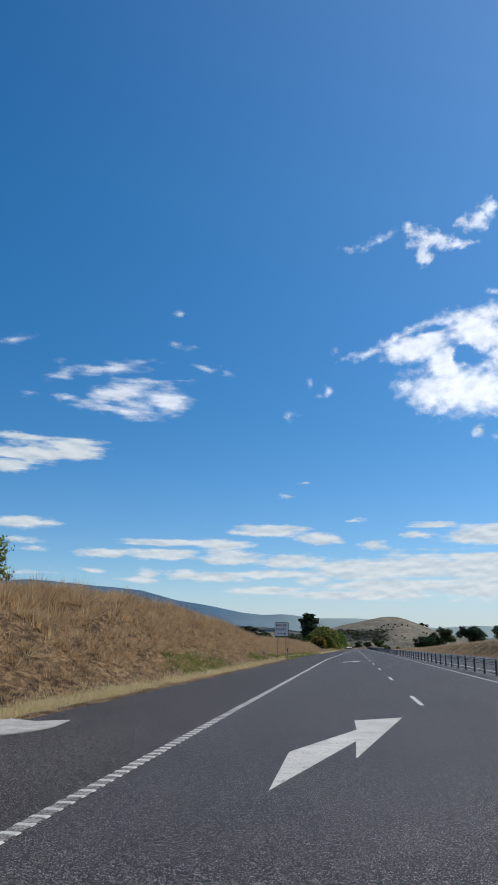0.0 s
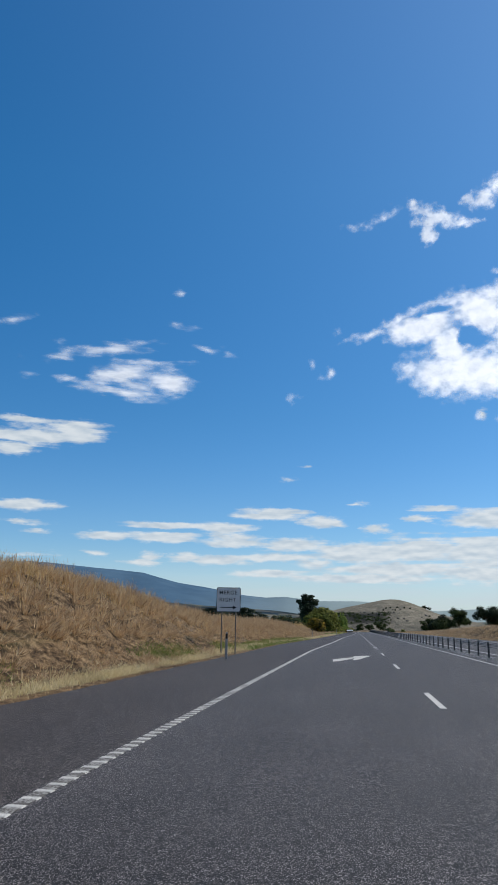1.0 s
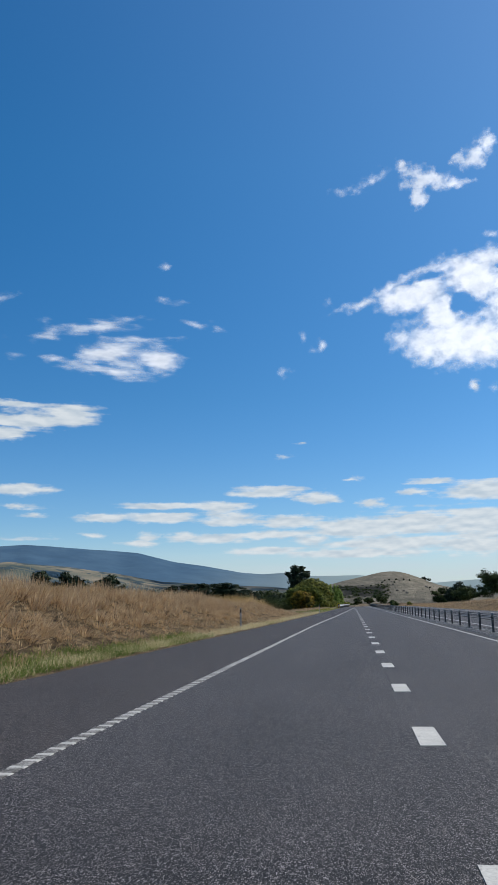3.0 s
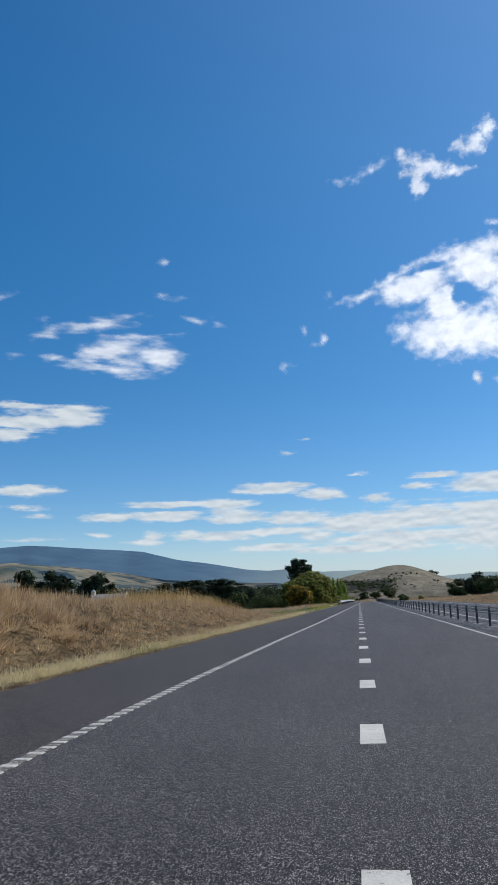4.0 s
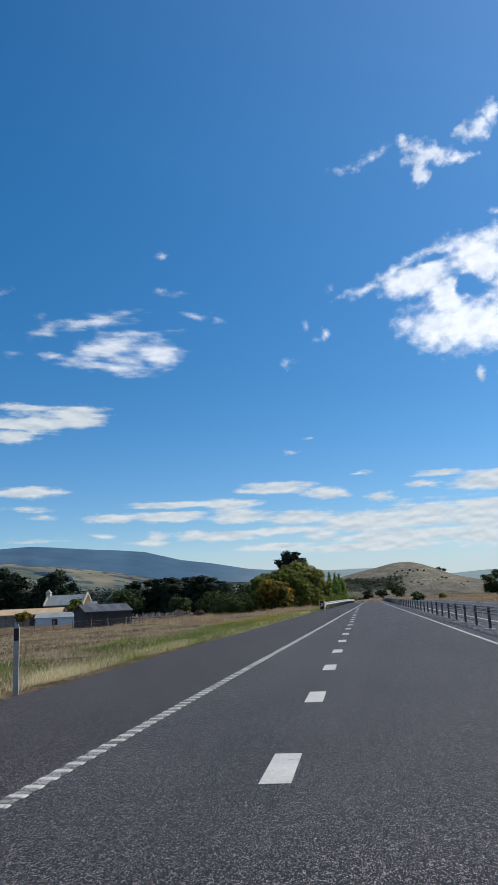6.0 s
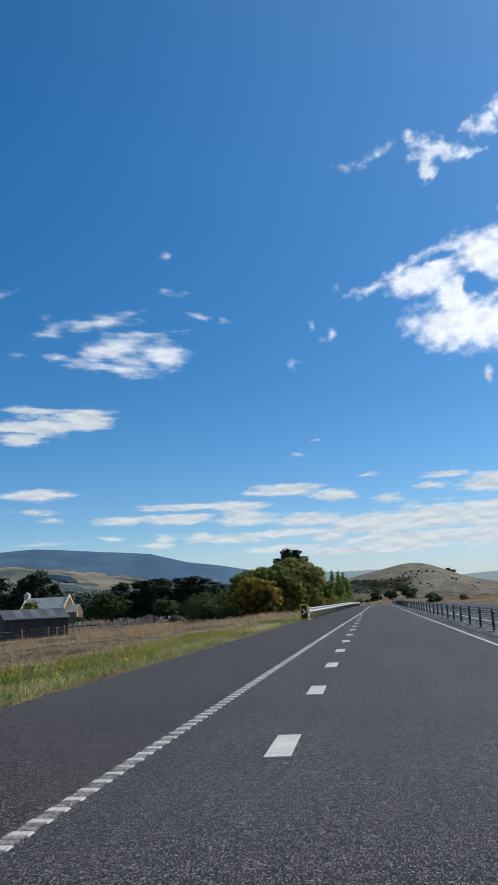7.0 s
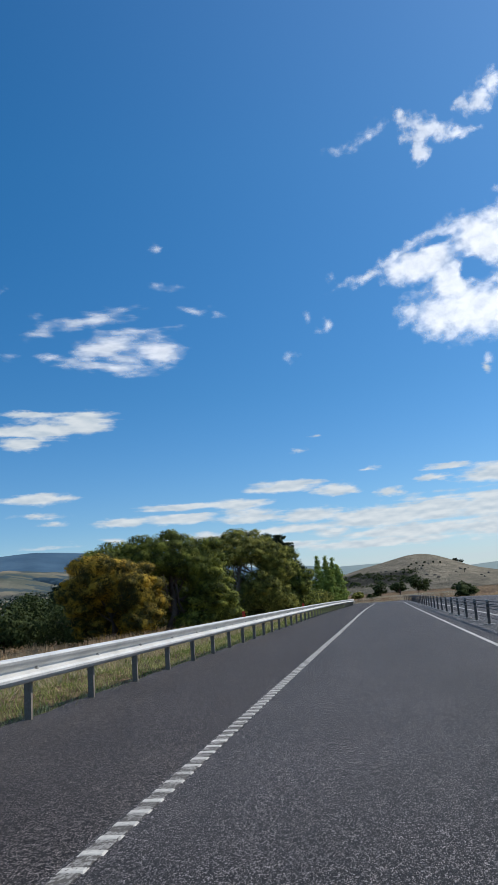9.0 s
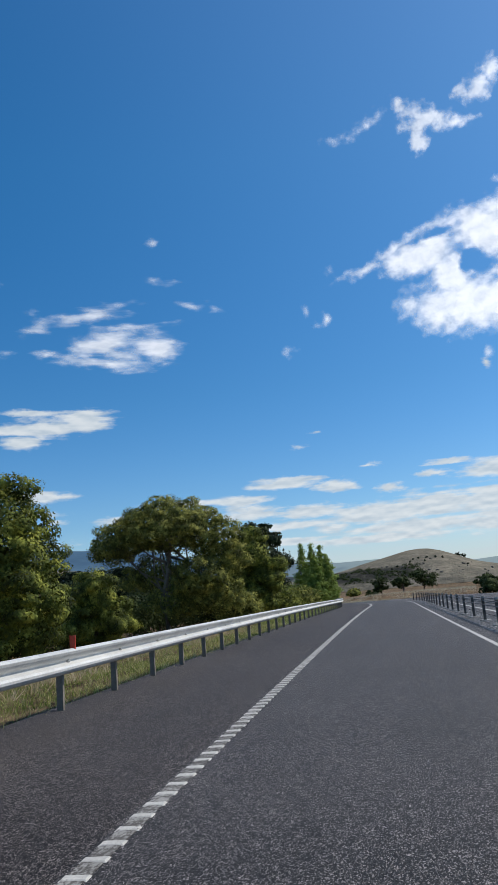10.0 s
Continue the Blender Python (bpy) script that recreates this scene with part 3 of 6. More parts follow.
def build_roads():
    ragged = lambda y: along(EDGE, y) + 0.07 * wobble(0, y, 1.1) + 0.05 * wobble(5, y, 0.5)
    tagged(strip("road_shoulder", SHOULDER, ragged, lambda y: along(EDGE_LINE, y) - 0.09, -110, END, -0.003, 0.117, 0.8), "dark brown-grey chip seal road shoulder", "road", kind="structure")
    road = tagged(strip("road", ASPHALT, lambda y: along(EDGE_LINE, y) - 0.09, lambda y: 3.95, -110, END, 0.0, 0.12, 0.8), "dark grey chip seal highway carriageway", "road", kind="structure")
    tagged(strip("median", GRAVEL, lambda y: 3.95, lambda y: 5.05, -110, END, -0.012, 0.1, 4.0), "dark gravel strip under the median barrier", "median", kind="structure")
    other = tagged(strip("road_opposite", ASPHALT, lambda y: 5.05, lambda y: 14.6 + 0.06 * wobble(9, y, 1.0), -110, END, 0.0, 0.12, 1.6), "grey chip seal opposite carriageway", "road", kind="structure")
    line = lambda y: along(EDGE_LINE, y)
    strip("edge_line", WORN_PAINT, lambda y: line(y) - 0.055, lambda y: line(y) + 0.055, -110, 355, 0.004, 0.01, 1.6, road, "worn white ribbed edge line")
    # raised ribs of the tactile line
    verts, faces = [], []
    y = -80.0
    while y < 290:
        c, z, k = line(y) + drift(y), road_z(y), len(verts)
        hw, hl = 0.068, 0.042
        verts += [(c - hw, y - hl, z), (c + hw, y - hl, z), (c + hw, y + hl, z), (c - hw, y + hl, z)]
        verts += [(c - hw + 0.01, y - hl + 0.014, z + 0.008), (c + hw - 0.01, y - hl + 0.014, z + 0.008), (c + hw - 0.01, y + hl - 0.014, z + 0.008), (c - hw + 0.01, y + hl - 0.014, z + 0.008)]
        faces += [(k + 4, k + 5, k + 6, k + 7)] + [(k + i, k + (i + 1) % 4, k + 4 + (i + 1) % 4, k + 4 + i) for i in range(4)]
        y += 0.25
    tagged(mesh_object("line_rib", verts, faces, RIB_PAINT, road, "raised white ribs of the edge line"), kind="stuff")
    strip("edge_line", RIB_PAINT, lambda y: 3.455, lambda y: 3.545, -110, 355, 0.004, 0.01, 4.0, road, "thin white edge line")
    strip("edge_line", PAINT, lambda y: 5.5, lambda y: 5.62, -110, 355, 0.004, 0.01, 4.0, other, "thin white edge line")
    strip("edge_line", PAINT, lambda y: 12.6, lambda y: 12.72, -110, 355, 0.004, 0.01, 4.0, other, "thin white edge line")
    # long thin dashes of the lane line, then the broad short ones where the lane ends
    k = 0
    while -11.04 - 12 * k > -100:
        y = -11.04 - 12 * k
        part("lane_dash", slab(bmesh.new(), [(-0.05, y), (0.05, y), (0.05, y + 3), (-0.05, y + 3)], -0.005, 0.004), PAINT, road)
        k += 1
    for k in range(46):
        y = 4.0 * k
        part("broad_dash", slab(bmesh.new(), [(-0.105, y), (0.105, y + 0.01), (0.1, y + 1), (-0.105, y + 1)], -0.005, 0.0045), PAINT, road)
    whole = [(-2.08, -7.15), (-1.36, -3.55), (-1.36, -5.1), (-0.58, 0.0), (-1.37, -0.75), (-1.34, -2.15), (-2.1, -4.75)]
    cracked = [(-2.08, -7.1), (-1.74, -5.95), (-1.31, -3.25), (-1.34, -4.1), (-1.38, -5.4), (-1.31, -5.4), (-1.17, -4.75), (-1.0, -3.35), (-0.88, -2.45), (-0.55, 0.0), (-1.36, -0.95), (-1.31, -2.25), (-2.1, -5.0)]
    for tip, outline in ((-62.05, whole), (-11.66, cracked)):
        part("merge_arrow", slab(bmesh.new(), [(x, y + tip) for x, y in outline], -0.005, 0.0045), ARROW_PAINT, road, "worn white merge arrow")
    part("edge_patch", slab(bmesh.new(), [(-6.9, -64.9), (-6.37, -64.9), (-5.86, -66.0), (-5.65, -65.5), (-5.56, -64.9), (-5.67, -63.9), (-6.1, -64.2), (-6.6, -63.9)], -0.03, 0.012), CONCRETE, road, "pale concrete patch on the road edge")


# distant ridges: bearing and elevation in degrees of their skyline
MOUNTAIN = [(-180, 1.3), (-60, 2.6), (-34, 3.5), (-30, 3.8), (-26, 4.2), (-23.5, 4.36), (-20, 4.1), (-15.5, 3.75), (-13, 3.1), (-11, 2.8), (-8, 2.28), (-6.5, 2.12), (-5, 2.2), (-2.5, 1.92), (0.7, 1.95), (3, 1.7), (6, 1.3), (9, 1.5), (12, 1.35), (20, 1.0), (60, 1.3), (180, 1.3)]
FOOT = [(-180, 0.2), (-50, 1.6), (-32, 3.1), (-27, 3.0), (-25, 3.3), (-23.5, 3.15), (-21.5, 2.95), (-19.5, 2.7), (-17, 2.35), (-14, 1.75), (-10, 1.5), (-6, 1.25), (-3, 0.9), (2, 0.3), (8, 0.55), (14, 0.8), (30, 0.6), (180, 0.2)]


def ridge(name, table, rings, mat, label, rough):
    """A range of hills round the valley: rings of (radius, share of the skyline height)."""
    bearings = list(np.arange(-180, -42, 3)) + list(np.arange(-42, 24, 0.4)) + list(np.arange(24, 180.1, 3))
    verts, faces = [], []
    top = rings[[s for _, s in rings].index(1.0)][0]
    for radius, share in rings:
        for b in bearings:
            h = top * math.tan(radians(along(table, b)))
            x, y = radius * math.sin(radians(b)), 100 + radius * math.cos(radians(b))
            bumpy = rough * noise.fractal((x / 420, y / 420, 1.3), 1.0, 2.0, 5) * (0.25 if share == 1.0 else 1.0) * min(1.0, share * 4)
            verts.append((x, y, -9 + (h + 9) * share + bumpy * h * 0.3))
    w = len(bearings)
    for j in range(len(rings) - 1):
        faces += [(j * w + i, j * w + i + 1, (j + 1) * w + i + 1, (j + 1) * w + i) for i in range(w - 1)]
    return tagged(mesh_object(name, verts, faces, mat, smooth=True), label, "hills", kind="structure")


HILL = [(-420, 0), (-300, 3), (-200, 8), (-130, 17), (-70, 28), (-21, 39), (26, 49), (52, 55), (66, 56.6), (82, 56.4), (97, 53), (114, 46.5), (146, 33), (190, 21), (240, 12), (300, 6), (420, 0)]
HILL_Y = 1510.0


def hill_z(x, y):
    d = (y - HILL_Y) / 330.0
    fall = max(0.0, 1 - d * d) ** 0.9 if d < 0 else max(0.0, 1 - 0.5 * d * d)
    return along(HILL, x) * fall + (1.0 * noise.fractal((x / 70, y / 70, 0.4), 1.0, 2.0, 3)) * min(1.0, fall * 2) * min(1.0, along(HILL, x) / 20)


def build_far():
    # air haze is painted into the forest as blue base colours
    wood = far_land("hazed_far_forest", (0.3, (0.06, 0.112, 0.172)), (0.7, (0.074, 0.132, 0.196)), scale=0.0022, woods=(0.054, 0.103, 0.162), share=(0.4, 0.65), speck=0.008, beyond=(0.27, 0.33, 0.315), relief=1.2)
    ridge("mountain_range", MOUNTAIN, [(2900, 0.0), (3300, 0.22), (3700, 0.5), (4100, 0.8), (4420, 1.0), (4700, 0.9)], wood, "forested mountain range on the horizon, its colour blued by painted haze", 0.3)
    field = far_land("far_pasture", (0.3, (0.085, 0.1, 0.085)), (0.47, (0.14, 0.142, 0.116)), (0.64, (0.235, 0.205, 0.155)), scale=0.005, woods=(0.05, 0.078, 0.092), share=(0.52, 0.57), speck=0.03)
    ridge("foothills", FOOT, [(900, 0.0), (1300, 0.12), (1700, 0.4), (2100, 0.65), (2500, 1.0), (2900, 0.6)], field, "rolling dry foothills with patches of woodland", 0.7)
    # a dark wooded knoll on the foothills, and the belt of woodland at their foot
    bm = bmesh.new()
    bmesh.ops.create_uvsphere(bm, u_segments=40, v_segments=16, radius=1.0)
    for v in bm.verts:
        v.co *= 1.0 + 0.1 * noise.fractal((v.co.x * 2.2, v.co.y * 2.2, 4.4), 1.0, 2.0, 4)
        v.co.z *= 1.0 - 0.3 * v.co.x
    bmesh.ops.transform(bm, matrix=pose(-836, 2127, 76, 0, 0, 22) @ Matrix.Diagonal((74, 60, 24, 1)), verts=bm.verts)
    tagged(part("wooded_knoll", bm, far_land("knoll_forest", (0.3, (0.03, 0.058, 0.085)), (0.7, (0.05, 0.085, 0.115)), scale=0.02, woods=(0.026, 0.05, 0.075), speck=0.08)), "dark forested knoll among the dry foothills", "hill", kind="structure")
    rng = random.Random(12)
    lobes = []
    for k in range(120):
        b, r = radians(-36 + 23 * (k + rng.random()) / 120), rng.uniform(600, 640)
        x, y = r * math.sin(b), 147 + r * math.cos(b)
        lobes.append((x, y, rng.uniform(8.0, 11.0), rng.uniform(6, 10), rng.uniform(6, 10), rng.uniform(6.0, 7.5)))
    for f in (0.55, 0.25):
        lobes += [(x, y, (z + 6.0) * f - 6.0, 9.0, 8.0, 6.0) for x, y, z, _, _, _ in lobes[:120]]
    verts, corners = leaves(lobes, 30000, 1.2, 13, 0.9, 0.2)
    tagged(quick_mesh("woodland_belt", verts, corners, FAR_WOOD), "dark green belt of woodland behind the churchyard", "woodland", kind="stuff")
    xs, ys = np.arange(-420, 421, 8.0), np.arange(1180, 1900, 12.0)
    verts = [(x, y, hill_z(x, y) - 1.0) for y in ys for x in xs]
    w = len(xs)
    faces = [(j * w + i, j * w + i + 1, (j + 1) * w + i + 1, (j + 1) * w + i) for j in range(len(ys) - 1) for i in range(w - 1)]
    m, n, shader = material("hill_grass", 1.0, 0.0, 0.0)
    spot = place(n)
    base = n.ramp(n.math("ADD", n.math("MULTIPLY", n.noise(n.vec("MULTIPLY", spot, (1.0, 0.5, 2.5)), 0.014, 6, 0.7), 0.6), n.math("MULTIPLY", n.noise(spot, 0.07, 5, 0.7), 0.4)), (0.36, (0.097, 0.094, 0.078)), (0.5, (0.172, 0.158, 0.126)), (0.62, (0.275, 0.246, 0.192)))
    axes = n.add("SeparateXYZ")
    n.put(axes.inputs[0], spot)
    rocky = n.math("MULTIPLY", n.span(axes.outputs[0], 62, 40, 0.0, 1.0, smooth=True), n.math("MULTIPLY", n.span(axes.outputs[2], 29, 23, 0.0, 1.0, smooth=True), n.span(axes.outputs[2], 5, 12, 0.0, 1.0, smooth=True)))
    rocky = n.math("MULTIPLY", rocky, n.span(n.noise(spot, 0.05, 6, 0.72), 0.33, 0.46, 0.0, 0.95))
    n.put(shader.inputs["Base Color"], n.mix(rocky, base, (0.035, 0.037, 0.034)))
    bump(n, shader, n.noise(spot, 0.05, 6, 0.7), 1.0, 7.0)
    tagged(mesh_object("hill", verts, faces, m, smooth=True), "round dry grass hill with rocky scrub on its flank", "hill", kind="structure")
    rng = random.Random(4)
    bm = bmesh.new()
    for _ in range(45):
        x, y = rng.uniform(10, 170), rng.uniform(1205, 1300)
        if rng.random() > 0.35 + 0.6 * (abs(x - 75) < 45):
            continue
        r = rng.uniform(0.7, 1.9)
        bmesh.ops.create_icosphere(bm, subdivisions=1, radius=r, matrix=pose(x, y, hill_z(x, y) - 1.0 + 0.25 * r, rng.uniform(0, 90), rng.uniform(0, 90), 0) @ Matrix.Diagonal((1.4, 0.8, 0.6, 1)))
    lobes = []
    while len(lobes) < 260:
        x, y = rng.uniform(-60, 56), rng.uniform(1186, 1330)
        z, k = hill_z(x, y) - 1.0, rng.uniform(1.2, 2.6)
        if 7 < z < 27 and noise.noise((x / 22, z / 7, 2.2)) > -0.12:
            lobes.append((x, y, z + 0.5 * k, 1.3 * k, k, 0.8 * k))
    verts, corners = leaves(lobes, 15000, 0.55, 41, 0.8, 0.15)
    tagged(quick_mesh("hillside_scrub", verts, corners, ELM), "dark scrubby bushes over the rocky flank of the hill", "scrub", kind="stuff")
    tagged(part("hill_rocks", bm, ROCK), "scattered grey rocks on the hillside", "rocks", kind="stuff")


# ---------------------------------------------------------------- clouds, about 1200 m up
BIG_CLOUD = [(1.85, 21.62, 2.22, 0.39, 10.76, 0.55), (4.12, 22.71, 2.41, 0.39, 22.51, 0.6), (6.84, 23.72, 1.74, 0.39, 10.63, 0.6), (5.4, 21.77, 2.52, 1.04, 3.63, 1.4), (6.74, 22.27, 1.56, 0.9, -4.65, 1.2), (7.69, 20.31, 1.62, 1.45, -64.34, 1.3), (10.22, 22.65, 2.6, 1.43, -21.14, 1.35), (8.37, 23.76, 1.3, 0.68, -5.52, 0.7), (9.23, 18.32, 4.53, 1.69, -5.07, 1.35), (6.49, 18.16, 2.31, 1.37, -24.04, 1), (4.69, 18.96, 1.2, 1.03, -3.27, 0.6), (13.5, 20.11, 2.76, 3.32, -6.77, 1.3), (11.31, 23.88, 2.09, 0.84, 3.07, 0.9), (11.05, 20.15, 1.64, 0.93, -5.73, 0.55), (8.94, 21.07, 0.51, 0.85, -39.93, -1.1), (9.91, 20.47, 0.67, 0.42, -5.25, -0.5), (7.11, 23.15, 1.82, 0.21, 8.73, -0.45)]
RAGGED_CLOUD = [(5.96, 30.48, 1.02, 0.55, -23.52, 0.85), (7.54, 29.86, 1.82, 0.63, -17.27, 0.9), (6.5, 28.78, 0.68, 0.84, -5.48, 0.95), (6.46, 29.63, 1.01, 0.59, -5.65, 0.85), (9.36, 29.28, 1.34, 0.38, -2.34, 0.7), (5.48, 30.9, 0.65, 0.42, -5.29, 0.5)]
TORN_CLOUD = [(9.94, 30.75, 0.77, 0.41, -7.37, 0.75), (11.04, 30.85, 1.03, 0.76, 20.18, 0.9), (12, 31.46, 0.66, 0.87, 39.88, 0.8)]
WISP_CLOUD = [(1.41, 29.67, 1.41, 0.3, 3.69, 0.5), (2.94, 30.13, 1.11, 0.35, 15.85, 0.5), (3.81, 30.53, 0.64, 0.44, 23.05, 0.4)]
LAYERED_CLOUD = [(-19.5, 19.93, 4.05, 0.43, 8.92, 0.62), (-17.71, 20.46, 2, 0.3, 3.75, 0.5), (-22.86, 19.16, 1.27, 0.3, 5.39, 0.42), (-16.05, 19.26, 2.58, 0.3, 1.01, 0.6), (-17.93, 18.22, 2.44, 0.74, 11.48, 1.05), (-14.03, 17.79, 1.68, 0.87, -2.57, 1.1), (-17.68, 16.94, 3.4, 0.43, -3.89, 0.8), (-20.52, 17.39, 1.46, 0.34, -3.76, 0.55), (-16.74, 18.61, 3.09, 0.7, 3.06, 0.6), (-16.43, 17.49, 2.72, 0.56, -0.09, 0.55), (-21.91, 17.66, 0.94, 0.3, -7.26, 0.42), (-16.12, 16.47, 1.57, 0.26, -1.14, 0.45)]
PUFFS_OVER_MOUNTAINS = [(-13.75, 24.59, 0.46, 0.35, 2.97, 0.5), (-13.85, 22.22, 0.59, 0.26, -6.78, 0.5), (-12.61, 22.06, 0.59, 0.22, 2.37, 0.35), (-11.34, 20.49, 1.18, 0.26, -7.93, 0.6), (-9.69, 20.27, 0.54, 0.26, -18.03, 0.35), (-26.27, 21.5, 1.33, 0.34, 19.28, 0.5), (-24.79, 17.6, 0.58, 0.25, 5.78, 0.35), (-22.74, 20.2, 0.43, 0.3, 5.7, 0.3)]
PUFFS_OVER_HILL = [(-0.94, 21.8, 0.36, 0.4, 27.69, 0.45), (-2.94, 19.39, 0.31, 0.4, -0.78, 0.55), (-1.47, 18.79, 0.44, 0.4, 18.55, 0.6), (-2.1, 18.41, 0.62, 0.22, -1.01, 0.3), (9.55, 15.12, 0.45, 0.33, 6.6, 0.6), (10.9, 14.82, 0.4, 0.33, -4.01, 0.55), (11.81, 25.51, 0.59, 0.25, -2.27, 0.6), (-4.58, 16.9, 0.62, 0.35, -0.19, 0.32)]


def cloud(label, lobes, grain=(1.0, 1.25, 1.0), fray=1.3, soft=0.85, dense=0.97, grey=1.0):
    """A sheet of vapour with a flat base and a domed top that spans its lobes, drawn out by its material."""
    lift = 1200.0
    b0, b1 = min(c[0] - 2.0 * c[2] for c in lobes) - 0.8, max(c[0] + 2.0 * c[2] for c in lobes) + 0.8
    e0, e1 = min(c[1] - 2.0 * c[3] for c in lobes) - 0.8, max(c[1] + 2.0 * c[3] for c in lobes) + 0.8
    nx, ny = 14, 12
    verts, faces = [], []
    for j in range(ny):
        for i in range(nx):
            u, v = i / (nx - 1), j / (ny - 1)
            b, e = radians(b0 + (b1 - b0) * u), radians(e0 + (e1 - e0) * v)
            dome = lift + 30.0 * math.sin(math.pi * u) * math.sin(math.pi * v)
            far = lift / math.tan(e)
            verts.append((VALLEY[0] + far * math.sin(b), VALLEY[1] + far * math.cos(b), VALLEY[2] + dome))
    for j in range(ny - 1):
        faces += [(j * nx + i, j * nx + i + 1, (j + 1) * nx + i + 1, (j + 1) * nx + i) for i in range(nx - 1)]
    ob = mesh_object("cloud", verts, faces, cloud_material("cloud_vapour", lobes, grain, fray, soft, dense, grey), smooth=True)
    return tagged(ob, label, "cloud", "clouds in the sky", "stuff")


def build_clouds():
    cloud("large bright white cumulus cloud with frayed edges", BIG_CLOUD, fray=1.1, soft=0.9)
    cloud("small ragged white cloud, high up", RAGGED_CLOUD, fray=1.7, dense=0.82)
    cloud("small torn white cloud scrap", TORN_CLOUD, fray=1.7, dense=0.8)
    cloud("thin pale cloud wisp", WISP_CLOUD, fray=1.4, soft=1.0, dense=0.7)
    cloud("layered grey-white cloud with thin streaks", LAYERED_CLOUD, (0.55, 1.7, 1.0), 1.25, 0.9, 0.9, 0.85)
    for one in PUFFS_OVER_MOUNTAINS:
        cloud("tiny faint streak of cloud", [one], (0.9, 1.7, 1.0), 1.0, 1.0, 0.75, 0.9)
    for one in PUFFS_OVER_HILL:
        cloud("tiny faint cloud puff", [one], (1.3, 1.3, 1.0), 1.1, 1.0, 0.75, 0.95)


# ---------------------------------------------------------------- grass
def quick_mesh(name, verts, corners, mat, parent=None, sides=3):
    """A mesh straight from arrays: verts (n, 3), corners (m, sides)."""
    me = bpy.data.meshes.new(name)
    me.vertices.add(len(verts))
    me.vertices.foreach_set("co", np.asarray(verts, dtype=np.float32).ravel())
    me.loops.add(corners.size)
    me.loops.foreach_set("vertex_index", corners.astype(np.int32).ravel())
    me.polygons.add(len(corners))
    me.polygons.foreach_set("loop_start", np.arange(0, corners.size, sides, dtype=np.int32))
    me.update(calc_edges=True)
    me.materials.append(mat)
    ob = new(name, me)
    if parent:
        ob.parent = parent
    return ob


def grass(name, mat, spots, heights, width, label, seed, lean=0.35, plain=False):
    """Blades of grass, each a bent strip of three triangles, at the spots (x, y)."""
    rng = np.random.default_rng(seed)
    n = len(spots)
    base = np.array([(x, y, ground_z(x, y) - 0.03) for x, y in spots])
    turn = rng.uniform(0, 2 * np.pi, n)
    side = np.stack([np.cos(turn), np.sin(turn), np.zeros(n)], 1) * (width * rng.uniform(0.6, 1.3, n))[:, None]
    bend = rng.uniform(0, 2 * np.pi, n)
    out = np.stack([np.cos(bend), np.sin(bend), np.zeros(n)], 1) * (heights * rng.uniform(0.05, lean, n) * 1.6)[:, None]
    up = np.zeros((n, 3))
    up[:, 2] = heights
    if plain:
        verts = np.stack([base - side, base + side, base + up + out], 1).reshape(-1, 3)
        return tagged(quick_mesh(name, verts, np.arange(3 * n).reshape(-1, 3), mat), label, "grass", kind="stuff")
    mid = base + up * 0.6 + out * 0.35
    verts = np.stack([base - side, base + side, mid - side * 0.7, mid + side * 0.7, base + up + out], 1).reshape(-1, 3)
    k = np.arange(n)[:, None] * 5
    corners = np.concatenate([k + [0, 1, 3], k + [0, 3, 2], k + [2, 3, 4]], 1).reshape(-1, 3)
    return tagged(quick_mesh(name, verts, corners, mat), label, "grass", kind="stuff")


def tufts(name, mat, count, per, y0, y1, d0, d1, seed, label, grown=1.0):
    """Clumps of grass: blades that spread outwards from the middle of each tuft."""
    rng = np.random.default_rng(seed)
    mids, sizes, highs = [], [], []
    while len(mids) < count:
        y, d = rng.uniform(y0, y1), rng.uniform(d0, d1)
        x = edge(y) - d
        if rng.random() > 0.25 + 0.75 * ease(wobble(x, y * 0.35, 0.5), -0.25, 0.2):
            continue
        up = 0.45 + 0.55 * ease(d, 1.5, 5.0)
        mids.append((x, y, ground_z(x, y) - 0.04))
        sizes.append(rng.uniform(0.16, 0.4) * (0.7 + 0.3 * up) * grown)
        highs.append(rng.uniform(0.18, 0.62) * up * (0.6 + 0.4 * grown))
    mid, size, high = (np.repeat(np.array(v), per, axis=0) for v in (mids, sizes, highs))
    n = len(mid)
    turn, out = rng.uniform(0, 2 * np.pi, n), np.sqrt(rng.random(n))
    way = np.stack([np.cos(turn), np.sin(turn), np.zeros(n)], 1)
    base = mid + way * (size * out * 0.45)[:, None]
    tip = mid + way * (size * out * rng.uniform(0.9, 1.5, n))[:, None]
    tip[:, 2] += high * (1.0 - 0.55 * out ** 2) * rng.uniform(0.6, 1.15, n)
    across = rng.uniform(0, 2 * np.pi, n)
    side = np.stack([np.cos(across), np.sin(across), np.zeros(n)], 1) * rng.uniform(0.009, 0.019, n)[:, None]
    verts = np.stack([base - side, base + side, tip], 1).reshape(-1, 3)
    return tagged(quick_mesh(name, verts, np.arange(3 * n).reshape(-1, 3), mat), label, "grass", kind="stuff")


def scatter(n, y0, y1, d0, d1, seed, keep=None, near=1.0):
    """Spots in a strip beside the pavement's edge, in tufts; near > 1 crowds them towards the road."""
    rng = random.Random(seed)
    out = []
    while len(out) < n:
        y, d = rng.uniform(y0, y1), d0 + (d1 - d0) * rng.random() ** near
        x = edge(y) - d
        if keep and rng.random() > keep(x, y, d):
            continue
        for _ in range(rng.randint(3, 9)):
            out.append((x + rng.gauss(0, 0.09), y + rng.gauss(0, 0.09)))
    return out[:n]


